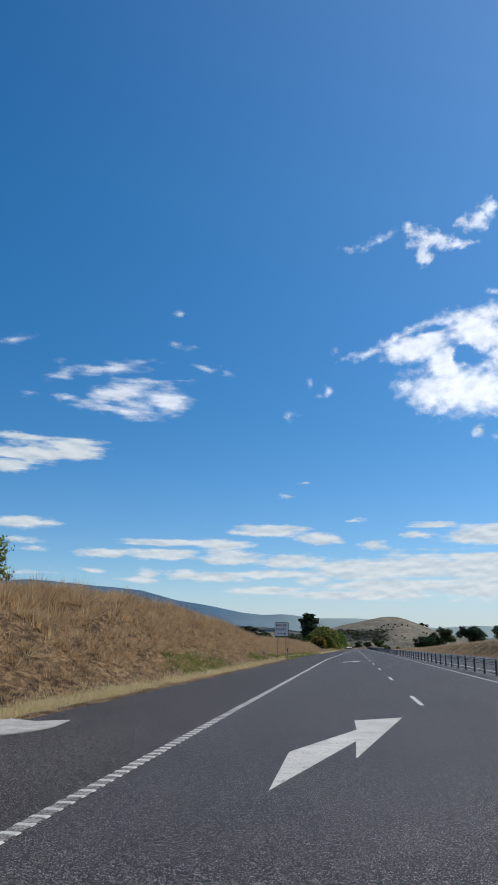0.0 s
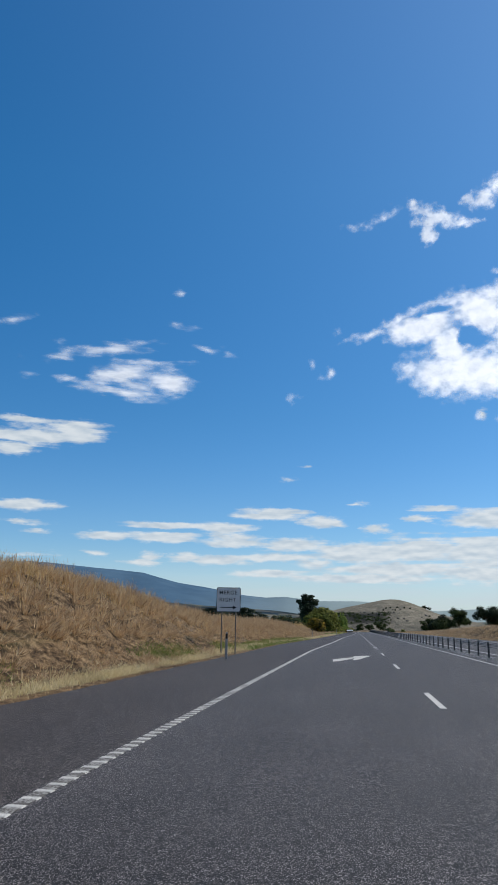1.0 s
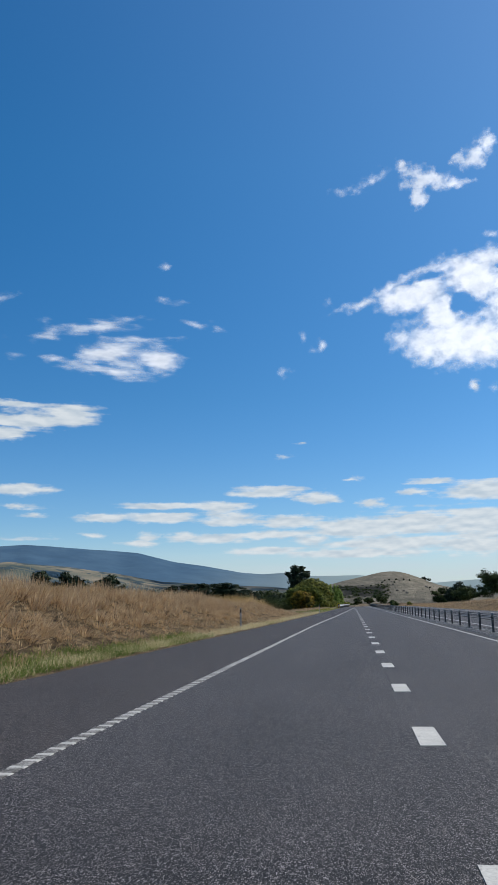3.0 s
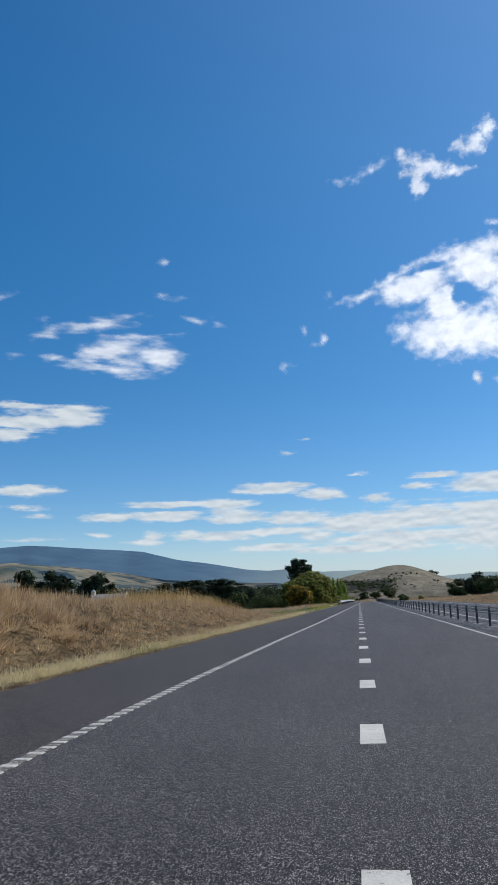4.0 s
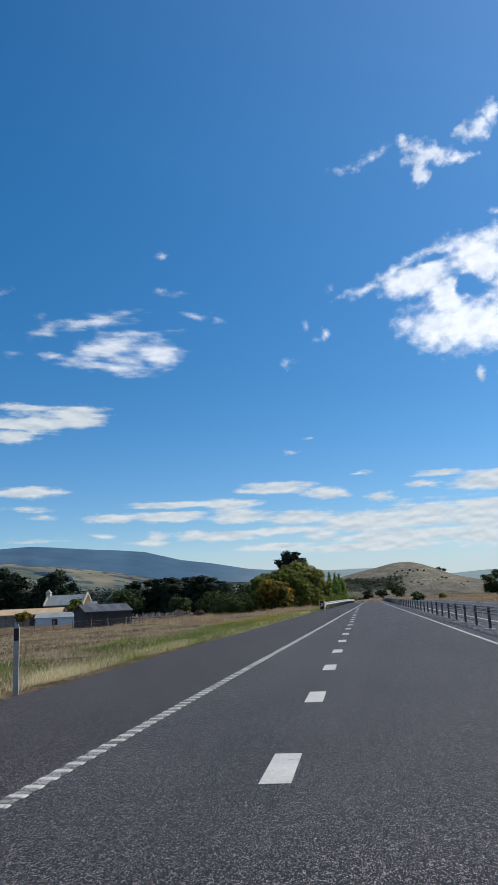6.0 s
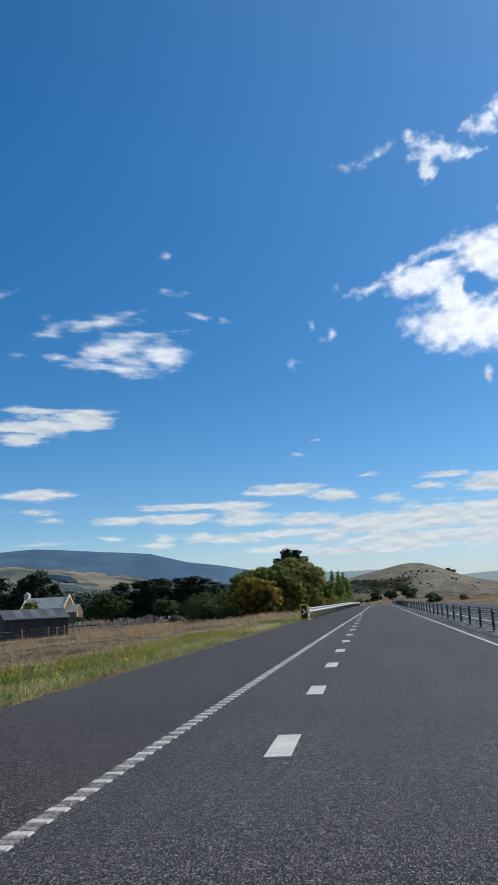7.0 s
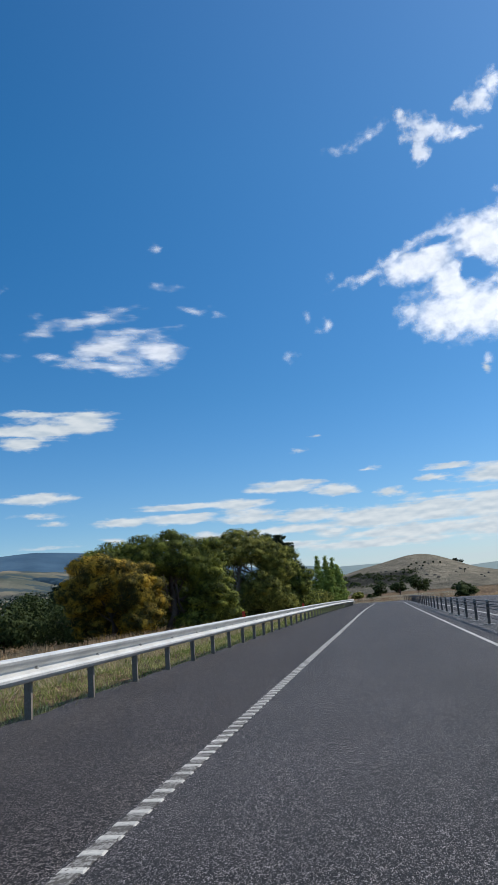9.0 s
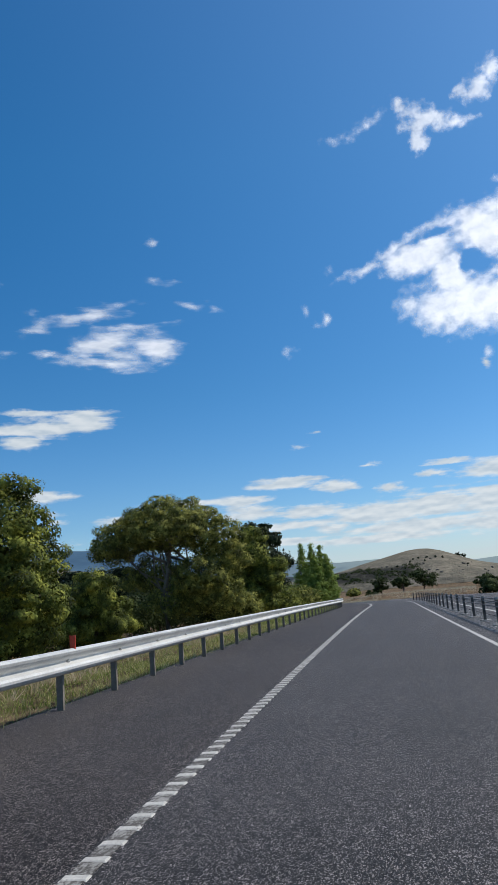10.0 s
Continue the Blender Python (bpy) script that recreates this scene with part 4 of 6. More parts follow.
def flower_heads(spots, seed):
    """Little yellow heads held above the weeds."""
    rng = np.random.default_rng(seed)
    n = len(spots)
    mid = np.array([(x, y, ground_z(x, y)) for x, y in spots])
    mid[:, 2] += rng.uniform(0.1, 0.24, n)
    a = rng.normal(size=(n, 3)) * 0.017
    b = rng.normal(size=(n, 3)) * 0.017
    verts = np.stack([mid - a, mid + b, mid + a, mid - b], 1).reshape(-1, 3)
    k = np.arange(n)[:, None] * 4
    corners = np.concatenate([k + [0, 1, 2], k + [0, 2, 3]], 1).reshape(-1, 3)
    tagged(quick_mesh("yellow_flowers", verts, corners, FLOWER), "small yellow wild flowers in the verge", "flowers", kind="stuff")


def build_grass():
    rng = np.random.default_rng(8)
    patchy = lambda size, low: (lambda x, y, d: low + (1 - low) * ease(wobble(x, y, size), -0.35, 0.25))
    tall = scatter(60000, -78, 103, 1.1, 11.0, 1, patchy(1.3, 0.3))
    high = np.array([rng.uniform(0.06, 0.24) * (0.5 + 0.8 * ease(edge(y) - x, 2.0, 6.0)) for x, y in tall])
    grass("dry_bank_grass", STRAW, tall, high, 0.009, "short dry brown grass matted over the bank", 2, 0.9, True)
    tufts("dry_grass_tufts", STRAW, 12000, 20, -78, 106, 0.9, 9.5, 61, "clumpy brown dry grass tufts on the roadside bank")
    tufts("shaggy_grass_clumps", STRAW, 2600, 64, -78, 60, 2.3, 8.5, 65, "large shaggy brown clumps of dry grass on the bank", 2.1)
    crest = scatter(66000, -78, 104, 3.0, 9.0, 21, lambda x, y, d: ease(wobble(x, y, 3.4) + (0.35 if y > 76 else 0.1), -0.25, 0.4) * ease(d, 2.8 if y < 20 else 4.2, 5.4))
    grass("seeding_grass", REED, crest, rng.uniform(0.3, 0.72, len(crest)) * (0.85 + 0.75 * (np.array([y for _, y in crest]) > 76)), 0.007, "tall golden seeding grass on the bank top", 22, 0.22, True)
    soil = scatter(48000, -78, 172, -0.05, 0.95, 63, patchy(0.8, 0.25))
    grass("edge_stubble", STRAW, soil, rng.uniform(0.025, 0.08, len(soil)), 0.007, "short brown stubble on the soil beside the pavement", 64, 0.9, True)
    pale = scatter(105000, -78, 172, 0.5, 1.45, 3, lambda x, y, d: (0.25 + 0.75 * ease(wobble(x, y, 1.3), -0.35, 0.25)) * (1.0 - 0.9 * ease(abs(d - (0.85 + 0.3 * ease(y, -24, -4) - 0.35 * ease(y, 5, 40))), 0.1, 0.3)) * (1.0 - 0.5 * ease(y, 112, 124)))
    grass("verge_grass", PALE, pale, rng.uniform(0.06, 0.24, len(pale)), 0.0055, "short bleached grass along the road edge", 4, 0.8, True)
    lush = lambda x, y, d: ease(noise.noise((x / 3, y / 13, 8.1)) + (0.3 - 0.1 * max(0.0, d - 2.2) if y > 118 else 0.1 - 0.15 * abs(d - 2.6) if y > 86 else (0.42 if 2 < y < 40 else 0.7 if -46 < y < -32 else 0.4 if -40 < y < -4 else 0.12 if y < 2 else -0.2) - (1.1 if y > -4 else 1.7) * max(0.0, d - (1.5 if y > -4 else 1.8)) - (0 if y > -4 else 2.4 * max(0.0, 1.25 - d))), 0.05, 0.3)
    green = scatter(120000, -62, 172, 0.5, 4.2, 5, lush)
    grass("green_verge_grass", GREEN, green, rng.uniform(0.06, 0.25, len(green)), 0.007, "green weeds and grass at the foot of the bank", 6, 0.9, True)
    flower_heads(scatter(2600, 134, 158, 0.5, 4.2, 7, patchy(2.0, 0.1)), 8)
    field = scatter(125000, 98, 245, 1.6, 32.0, 9, patchy(3.0, 0.4), 1.4)
    grass("paddock_grass", HAY, field, rng.uniform(0.08, 0.28, len(field)), 0.013, "dry straw-coloured paddock grass", 10, 0.9, True)
    behind = scatter(115000, 122, 300, 0.02, 5.0, 11, patchy(1.5, 0.3), 1.5)
    grass("rail_side_grass", RAIL_GRASS, behind, rng.uniform(0.05, 0.18, len(behind)), 0.006, "bleached grass behind the guard rail", 12, 0.8, True)
    weeds = scatter(70000, 170, 300, 0.2, 4.0, 13, patchy(2.5, 0.3))
    grass("rail_side_weeds", GREEN, weeds, rng.uniform(0.05, 0.17, len(weeds)), 0.007, "green weeds behind the guard rail", 14, 0.8, True)
    dock = scatter(9000, 172, 240, 5.0, 24.0, 71, lambda x, y, d: ease(wobble(x, y, 4.0), 0.1, 0.4))
    grass("dry_weeds", STRAW, dock, rng.uniform(0.3, 0.8, len(dock)), 0.02, "tall dry brown weeds along the paddock fence", 72, 0.3, True)
    right = []
    r = random.Random(15)
    while len(right) < 60000:
        y = r.uniform(-60, 300)
        x = 15.0 + drift(y) + r.uniform(0.1, 9.0)
        if r.random() < 0.25 + 0.75 * ease(wobble(x, y, 2.0), -0.3, 0.3):
            right += [(x + r.gauss(0, 0.12), y + r.gauss(0, 0.12)) for _ in range(5)]
    bend = [(r.uniform(-9, 16), r.uniform(322, 372)) for _ in range(9000)]
    grass("bend_grass", DUN, bend, rng.uniform(0.15, 0.4, len(bend)), 0.03, "rough dry grass on the low bank at the bend", 18, 0.8, True)
    grass("far_bank_grass", STRAW, right, rng.uniform(0.15, 0.5, len(right)), 0.014, "dry grass on the bank across the opposite carriageway", 16, 0.6, True)


# ---------------------------------------------------------------- trees
def leaves(lobes, count, size, seed, hollow=0.7, gaps=0.12, flat=False, dense=False):
    """Leaf sprays through the lobes (x, y, z, rx, ry, rz), with uneven outline and gaps."""
    rng = np.random.default_rng(seed)
    volume = np.array([(l[3] * l[4] * l[5]) ** 0.67 for l in lobes])
    pick = rng.choice(len(lobes), count, p=volume / volume.sum())
    way = rng.normal(size=(count, 3))
    way /= np.linalg.norm(way, axis=1)[:, None]
    shell = rng.random(count) < hollow
    far = np.where(shell, 0.84 + 0.27 * rng.random(count) ** 1.6, rng.random(count) ** 0.4 * 0.9)
    lob = np.array(lobes)[pick]
    spot = lob[:, :3] + way * far[:, None] * lob[:, 3:6]
    keep = np.array([noise.noise((p[0] * 0.8 / (size * 4), p[1] * 0.8 / (size * 4), p[2] * 0.8 / (size * 4) + seed)) > -gaps * 2.2 + 0.0 for p in spot])
    if dense:
        hidden = np.zeros(count, dtype=bool)
        for k, (x, y, z, a, b, c) in enumerate(lobes):
            hidden |= (pick != k) & ((((spot - (x, y, z)) / (a, b, c)) ** 2).sum(1) < 0.6)
        keep &= ~hidden
    lump = np.array([noise.noise((p[0] / (size * 6), p[1] / (size * 6), p[2] / (size * 6) + 7.0)) for p in spot])
    spot = spot + way * (lump * size * 2.4)[:, None]
    spot, way = spot[keep], way[keep]
    n = len(spot)
    face = way * 2.2 + rng.normal(size=(n, 3)) * 0.35 + np.array([0, 0, 0.4 if not flat else 1.4])
    face /= np.linalg.norm(face, axis=1)[:, None]
    a = np.cross(face, rng.normal(size=(n, 3)))
    a /= np.linalg.norm(a, axis=1)[:, None]
    b = np.cross(face, a)
    s = size * rng.uniform(0.55, 1.25, n)
    long, wide = a * s[:, None], b * (s * 0.66)[:, None]
    verts = np.stack([spot - long, spot + wide * 0.9 - face * (0.12 * s)[:, None], spot + long, spot - wide * 0.9 - face * (0.12 * s)[:, None]], 1).reshape(-1, 3)
    k = np.arange(n)[:, None] * 4
    return verts, np.concatenate([k + [0, 1, 2], k + [0, 2, 3]], 1).reshape(-1, 3)


def clumps(lobes, seed, share):
    """Break each lobe's rim into billows, so that the crown has lit tops and shaded hollows."""
    rng = random.Random(seed)
    out = []
    for x, y, z, rx, ry, rz in lobes:
        mean = (rx + ry + rz) / 3
        out.append((x, y, z, 0.93 * rx, 0.93 * ry, 0.93 * rz))
        for _ in range(int(2.3 / share ** 2)):
            a, up = rng.uniform(0, 6.283), rng.uniform(-0.65, 1.0)
            flat_r = math.sqrt(1 - up * up)
            k = mean * share * rng.uniform(0.55, 1.3)
            f = rng.uniform(0.78, 1.0)
            out.append((x + rx * f * flat_r * math.cos(a), y + ry * f * flat_r * math.sin(a), z + rz * f * up, k * rng.uniform(0.85, 1.5), k * rng.uniform(0.85, 1.4), k * rng.uniform(0.5, 0.85)))
    return out


def tree(name, label, at, lobes, count, size, leaf, bark, trunk=0.2, seed=1, category="tree", group="", limbs=6, hollow=0.7, gaps=0.12, flat=False, fork=0.35, share=0.42):
    """A tapered trunk with limbs that reach into the crown, and a crown of leaf sprays. Lobes are measured from the foot."""
    foot = Vector((at[0], at[1], at[2] if len(at) > 2 else ground_z(at[0], at[1]) - 0.1))
    ob = thing(name, foot, label, category, group)
    rng = random.Random(seed)
    top = max(l[2] + 0.3 * l[5] for l in lobes)
    cx = sum(l[0] for l in lobes) / len(lobes)
    cy = sum(l[1] for l in lobes) / len(lobes)
    bm = bmesh.new()
    stem = [(0, 0, 0)] + [(cx * f * 0.8 + rng.gauss(0, 0.04 * top), cy * f * 0.8 + rng.gauss(0, 0.04 * top), top * f) for f in (0.25, 0.5, 0.75, 0.95)]
    tube(bm, stem, [trunk * 1.25, trunk, trunk * 0.75, trunk * 0.45, trunk * 0.15], 8)
    for i in range(limbs):
        l = lobes[i % len(lobes)]
        f = rng.uniform(fork, 0.75)
        a = Vector((cx * f * 0.8, cy * f * 0.8, top * f))
        b = Vector((l[0] + rng.uniform(-0.55, 0.55) * l[3], l[1] + rng.uniform(-0.55, 0.55) * l[4], l[2] + rng.uniform(-0.2, 0.5) * l[5]))
        m = a.lerp(b, 0.5) + Vector((rng.gauss(0, 0.05), rng.gauss(0, 0.05), -0.06)) * top
        tube(bm, [a, m, b], [trunk * 0.4, trunk * 0.24, trunk * 0.07], 6)
        for _ in range(2):
            c = m.lerp(b, rng.uniform(0.1, 0.7))
            d = c + Vector((rng.uniform(-1, 1) * l[3] * 0.5, rng.uniform(-1, 1) * l[4] * 0.5, rng.uniform(0.1, 0.8) * l[5] * 0.6))
            tube(bm, [c, c.lerp(d, 0.5) + Vector((0, 0, 0.03 * top)), d], [trunk * 0.16, trunk * 0.1, trunk * 0.04], 5)
    part("trunk", bm, bark, ob, smooth=True)
    if flat:
        verts, corners = leaves(lobes, count, size, seed, hollow, gaps, flat)
    else:
        verts, corners = leaves(clumps(lobes, seed + 5, share), int(count * (1.5 if count > 30000 else 0.75)), size, seed, hollow, gaps, dense=count > 30000)
        inner, ends = leaves([(a, b, c, 0.8 * d, 0.8 * e, 0.8 * f) for a, b, c, d, e, f in lobes], int(count * 0.3), size * 1.3, seed + 1, 0.6, 0.0)
        corners = np.concatenate([corners, ends + len(verts)])
        verts = np.concatenate([verts, inner])
    quick_mesh("crown", verts, corners, leaf, ob)
    return ob


def spread(seed, n, r, z0, z1, rad):
    """Lobes strewn through a rounded crown."""
    rng = random.Random(seed)
    out = []
    for _ in range(n):
        a, d, f = rng.uniform(0, 6.283), math.sqrt(rng.random()) * r, rng.random()
        z = z0 + (z1 - z0) * f * (1 - 0.55 * (d / max(r, 0.01)) ** 2)
        k = rad * rng.uniform(0.75, 1.2)
        out.append((d * math.cos(a), d * math.sin(a), z, k, k, k * 0.8))
    return out


def build_trees():
    # the grove beside the guard rail
    tree("wattle_tree", "rounded golden-green wattle tree beside the guard rail", (-14.0, 225.0), [(0, 0, 3.9, 2.4, 2.4, 1.3), (-1.3, 0.3, 3.1, 1.6, 1.7, 1.3), (1.5, -0.2, 3.1, 1.6, 1.7, 1.4), (1.9, -0.2, 1.8, 1.2, 1.3, 1.3), (-0.6, 1.5, 1.9, 2.4, 1.1, 1.6)], 110000, 0.056, WATTLE, BARK, 0.2, 21, hollow=0.85, gaps=0.12, share=0.3, limbs=9)
    tree("gum_tree", "dense dark green gum tree in the roadside grove", (-16.9, 232.0), [(0.55, 0, 5.2, 2.0, 2.1, 1.5), (1.7, 0.6, 3.6, 2.0, 2.1, 1.9), (-0.2, 0.4, 3.4, 1.7, 1.9, 1.8), (0.9, 0.8, 2.0, 2.0, 1.9, 1.6)], 70000, 0.062, OLIVE, BARK, 0.25, 22, hollow=0.85, gaps=0.12, share=0.3)
    tree("gum_tree", "broad domed olive gum tree, open and dark beneath its canopy", (-12.8, 233.0), [(0, 0, 5.5, 2.7, 2.5, 1.5), (-1.9, -0.2, 4.9, 2.1, 2.0, 1.5), (1.9, 0.6, 5.0, 2.0, 1.9, 1.6), (2.8, 0.8, 3.7, 1.5, 1.5, 1.7), (3.0, 0.5, 2.0, 1.7, 1.5, 1.7), (2.0, -0.6, 0.9, 1.3, 1.0, 0.9), (-0.4, 1.8, 2.8, 2.8, 1.2, 2.2)], 140000, 0.06, OLIVE, BARK, 0.3, 23, hollow=0.85, gaps=0.12, share=0.28, limbs=12, fork=0.2)
    tree("shrub", "bushy olive-green shrub behind the guard rail", (-11.6, 246.0), [(0, 0, 2.7, 1.0, 1.1, 1.4), (0.5, 0.3, 1.4, 0.95, 1.0, 1.2), (-0.6, -0.2, 1.3, 1.0, 1.1, 1.2)], 40000, 0.052, OLIVE, BARK, 0.12, 24, category="shrub", gaps=0.08)
    tree("gum_tree", "large umbrella-crowned gum tree with pale bare limbs", (-13.4, 266.0), [(0, 0, 7.9, 3.2, 3.0, 1.7), (-2.3, 0.3, 7.5, 2.3, 2.3, 1.5), (2.3, -0.2, 7.5, 2.3, 2.3, 1.7), (-4.0, 0.2, 6.4, 1.6, 1.8, 1.3), (-3.2, -1.2, 6.8, 1.9, 1.7, 1.3), (3.9, 0.0, 6.7, 1.7, 1.8, 1.7), (0.2, -2.0, 7.3, 2.7, 1.8, 1.5), (0.0, 2.0, 7.2, 3.0, 1.8, 1.5), (4.1, 0.3, 5.0, 1.8, 1.9, 1.9), (2.6, -1.0, 3.9, 2.2, 2.0, 1.6), (0.8, 1.2, 2.6, 2.8, 2.2, 1.6), (3.8, 0.0, 2.6, 2.0, 1.8, 1.6), (-1.6, 1.8, 4.4, 2.4, 1.4, 1.4), (-1.4, 0, 8.1, 2.2, 2.2, 1.4), (1.5, 0, 8.1, 2.2, 2.2, 1.4), (-3.1, 0.2, 7.1, 1.9, 1.9, 1.4), (0.1, 0.0, 8.5, 2.5, 2.4, 1.3)], 160000, 0.08, GUM, PALE_BARK, 0.27, 25, limbs=20, hollow=0.85, gaps=0.09, fork=0.2, share=0.3)
    tree("gum_tree", "olive gum tree standing behind the umbrella gum", (-10.2, 284.0), [(0, 0, 6.5, 2.2, 2.2, 2.0), (-1.6, 0, 5.0, 1.9, 1.9, 1.8), (1.6, 0.3, 4.4, 1.9, 1.9, 1.8), (0, 0, 2.4, 2.9, 2.2, 1.8)], 45000, 0.095, OLIVE, BARK, 0.22, 26)
    # left of x = -13 in darker leaf, added to imitate the grove's inner shade
    for i, (x, y, r) in enumerate([(-17.5, 252.0, 1.9), (-9.6, 275.0, 1.9), (-9.0, 291.0, 2.0), (-8.6, 301.0, 1.9), (-10.5, 309.0, 2.0), (-16.0, 244.0, 2.3), (-19.5, 236.0, 2.4), (-21.0, 226.0, 2.2), (-17.5, 274.0, 2.6), (-15.0, 292.0, 2.4), (-20.0, 256.0, 3.2), (-22.0, 268.0, 3.2), (-18.5, 284.0, 3.0), (-24.0, 246.0, 3.2), (-26.0, 252.0, 3.6), (-29.0, 262.0, 3.8), (-25.0, 238.0, 2.9), (-11.8, 303.0, 2.8), (-9.6, 306.0, 2.3), (-8.4, 310.0, 2.4), (-10.4, 313.0, 3.2), (-17.0, 276.0, 3.4), (-13.6, 278.0, 3.0), (-18.8, 262.0, 2.6)]):
        tree("shrub", "dull green undergrowth shrub in the grove", (x, y), spread(30 + i, 5, r * 0.6, 1.0, 1.9 * r / 2.0, r * 0.75), 7500, 0.11, ELM if x < -13.0 else GUM if i % 2 else OLIVE, BARK, 0.1, 30 + i, category="shrub", group="undergrowth of the grove", limbs=4)
    for i, (x, y, h) in enumerate([(-8.7, 325.0, 9.3), (-7.0, 322.0, 9.1), (-5.9, 323.0, 8.7), (-5.0, 320.0, 7.2), (-6.4, 318.0, 6.4)]):
        tree("poplar", "slim upright bright green poplar tree", (x, y), [(0.1 * math.sin(5 * k + i), 0.1 * math.cos(3 * k), 0.94 * h * (0.14 + 0.8 * k / 7), *(2 * [1.6 - 1.25 * (k / 7) ** 1.8]), h * 0.11) for k in range(8)], 17000, 0.11, POPLAR, BARK, 0.12, 50 + i, group="row of poplars", limbs=5, gaps=0.06)
    tree("pine", "tall dark pine with a flat irregular top", (-26.5, 405.0), [(0, 0, 19.4, 3.6, 3.6, 1.8), (-2.8, 0, 17.2, 3.2, 3.2, 1.8), (2.8, 0, 16.8, 3.4, 3.2, 1.8), (0, 0, 14.2, 5.0, 4.4, 2.2), (3.6, 0, 12.0, 4.2, 4.0, 2.2), (0.5, 0, 10.5, 5.4, 4.8, 2.6), (0, 0, 6.5, 5.6, 5.0, 3.2)], 12000, 0.5, PINE, BARK, 0.5, 60, gaps=0.14)
    for i, (x, y, h, r) in enumerate([(-163.0, 414.0, 26.0, 6.2), (-152.0, 416.0, 25.0, 5.6), (-143.7, 411.0, 24.6, 5.4), (-133.0, 413.0, 24.0, 6.2), (-122.5, 411.0, 21.0, 5.4)]):
        tree("pine", "tall dark pine tree beside the church", (x, y), spread(70 + i, 15, r * 0.8, h * 0.14, h * 0.98, r * 0.62), 9000, 0.7, PINE, BARK, 0.5, 70 + i, group="pines by the church", gaps=0.12)
    for i, (x, y, h, r) in enumerate([(-92.0, 410.0, 14.0, 5.0), (-84.0, 414.0, 14.6, 5.4), (-76.0, 409.0, 14.2, 5.4), (-68.0, 412.0, 14.4, 5.2), (-61.0, 409.0, 14.0, 4.6), (-53.0, 402.0, 11.0, 4.4)]):
        rng = random.Random(300 + i)
        lobes = []
        for k in range(26):
            f, a = (k + rng.random()) / 26, rng.uniform(0, 6.283)
            out = r * (0.85 - 0.3 * f) * rng.uniform(0.3, 1.0)
            lobes.append((out * math.cos(a), out * math.sin(a), h * (0.4 + 0.6 * f) + rng.gauss(0, 0.3), r * rng.uniform(0.4, 0.62), r * rng.uniform(0.34, 0.5), h * rng.uniform(0.025, 0.045)))
        lobes += [(0.0, 0.0, h * f, r * (1.05 - 0.35 * f), r * 0.8, h * 0.17) for f in (0.16, 0.34, 0.52, 0.7)]
        tree("cypress", "broad dark cypress tree with layered boughs", (x, y), lobes, 16000, 0.42, PINE, BARK, 0.5, 80 + i, group="cypress windbreak", gaps=0.1, flat=True)
    tree("elm_tree", "round mid-green tree near the church", (-82.0, 364.0), spread(90, 9, 4.4, 3.0, 9.0, 3.0), 12000, 0.34, ELM, BARK, 0.3, 90)
    for i, (x, y, r) in enumerate([(-44.0, 330.0, 3.2), (-36.0, 318.0, 3.0), (-58.0, 345.0, 3.0), (-30.0, 300.0, 2.8), (-27.0, 340.0, 3.6), (-22.0, 360.0, 4.0), (-40.0, 372.0, 4.0), (-50.0, 384.0, 4.6), (-33.0, 352.0, 4.0), (-46.0, 356.0, 3.6)]):
        tree("gum_tree", "dull green tree at the back of the grove", (x, y), spread(100 + i, 6, r * 0.8, r * 0.7, r * 2.1, r * 0.7), 5000, 0.38, PINE if i % 2 else ELM, BARK, 0.2, 100 + i, group="trees behind the grove")
    # over the opposite carriageway
    for i, (x, y, h, r) in enumerate([(25.2, 161.0, 5.8, 2.6), (28.5, 138.0, 6.4, 2.9), (23.6, 186.0, 4.6, 2.4), (22.6, 203.0, 4.3, 2.3), (24.8, 246.0, 5.2, 2.4), (29.6, 247.0, 7.6, 3.0), (33.0, 150.0, 6.0, 2.8), (27.0, 222.0, 4.0, 2.2), (32.0, 110.0, 6.0, 2.8)]):
        tree("gum_tree", "dark olive gum tree on the far bank", (x, y), spread(120 + i, 7, r * 0.75, h * 0.3, h * 0.88, r * 0.55), 8500, 0.16, PINE if i % 2 else ELM, BARK, 0.16, 120 + i, group="trees on the far bank", gaps=0.14)
    tree("shrub", "dark rounded bush past the crest", (14.4, 303.0), spread(140, 6, 1.2, 0.8, 2.0, 1.0), 5000, 0.16, ELM, BARK, 0.08, 140, category="shrub")
    tree("shrub", "thin grey-green bush past the crest", (18.6, 281.0), spread(141, 5, 1.0, 0.6, 1.3, 0.7), 1500, 0.14, GUM, BARK, 0.06, 141, category="shrub", gaps=0.2)
    tree("shrub", "small round bush beside the bend", (-2.6, 352.0), spread(142, 4, 0.8, 0.8, 1.7, 0.8), 1500, 0.2, GUM, BARK, 0.06, 142, category="shrub")
    for i, (x, y, h, r) in enumerate([(2.6, 436.0, 6.4, 3.0), (8.4, 431.0, 6.8, 2.7), (13.9, 436.0, 7.6, 3.8), (-0.5, 452.0, 3.6, 1.8)]):
        tree("gum_tree", "spreading dark gum tree below the hill", (x, y), spread(150 + i, 7, r * 0.85, h * 0.5, h * 0.95, r * 0.42), 6500, 0.22, ELM, BARK, 0.26, 150 + i, group="gums below the hill", limbs=9, gaps=0.02)
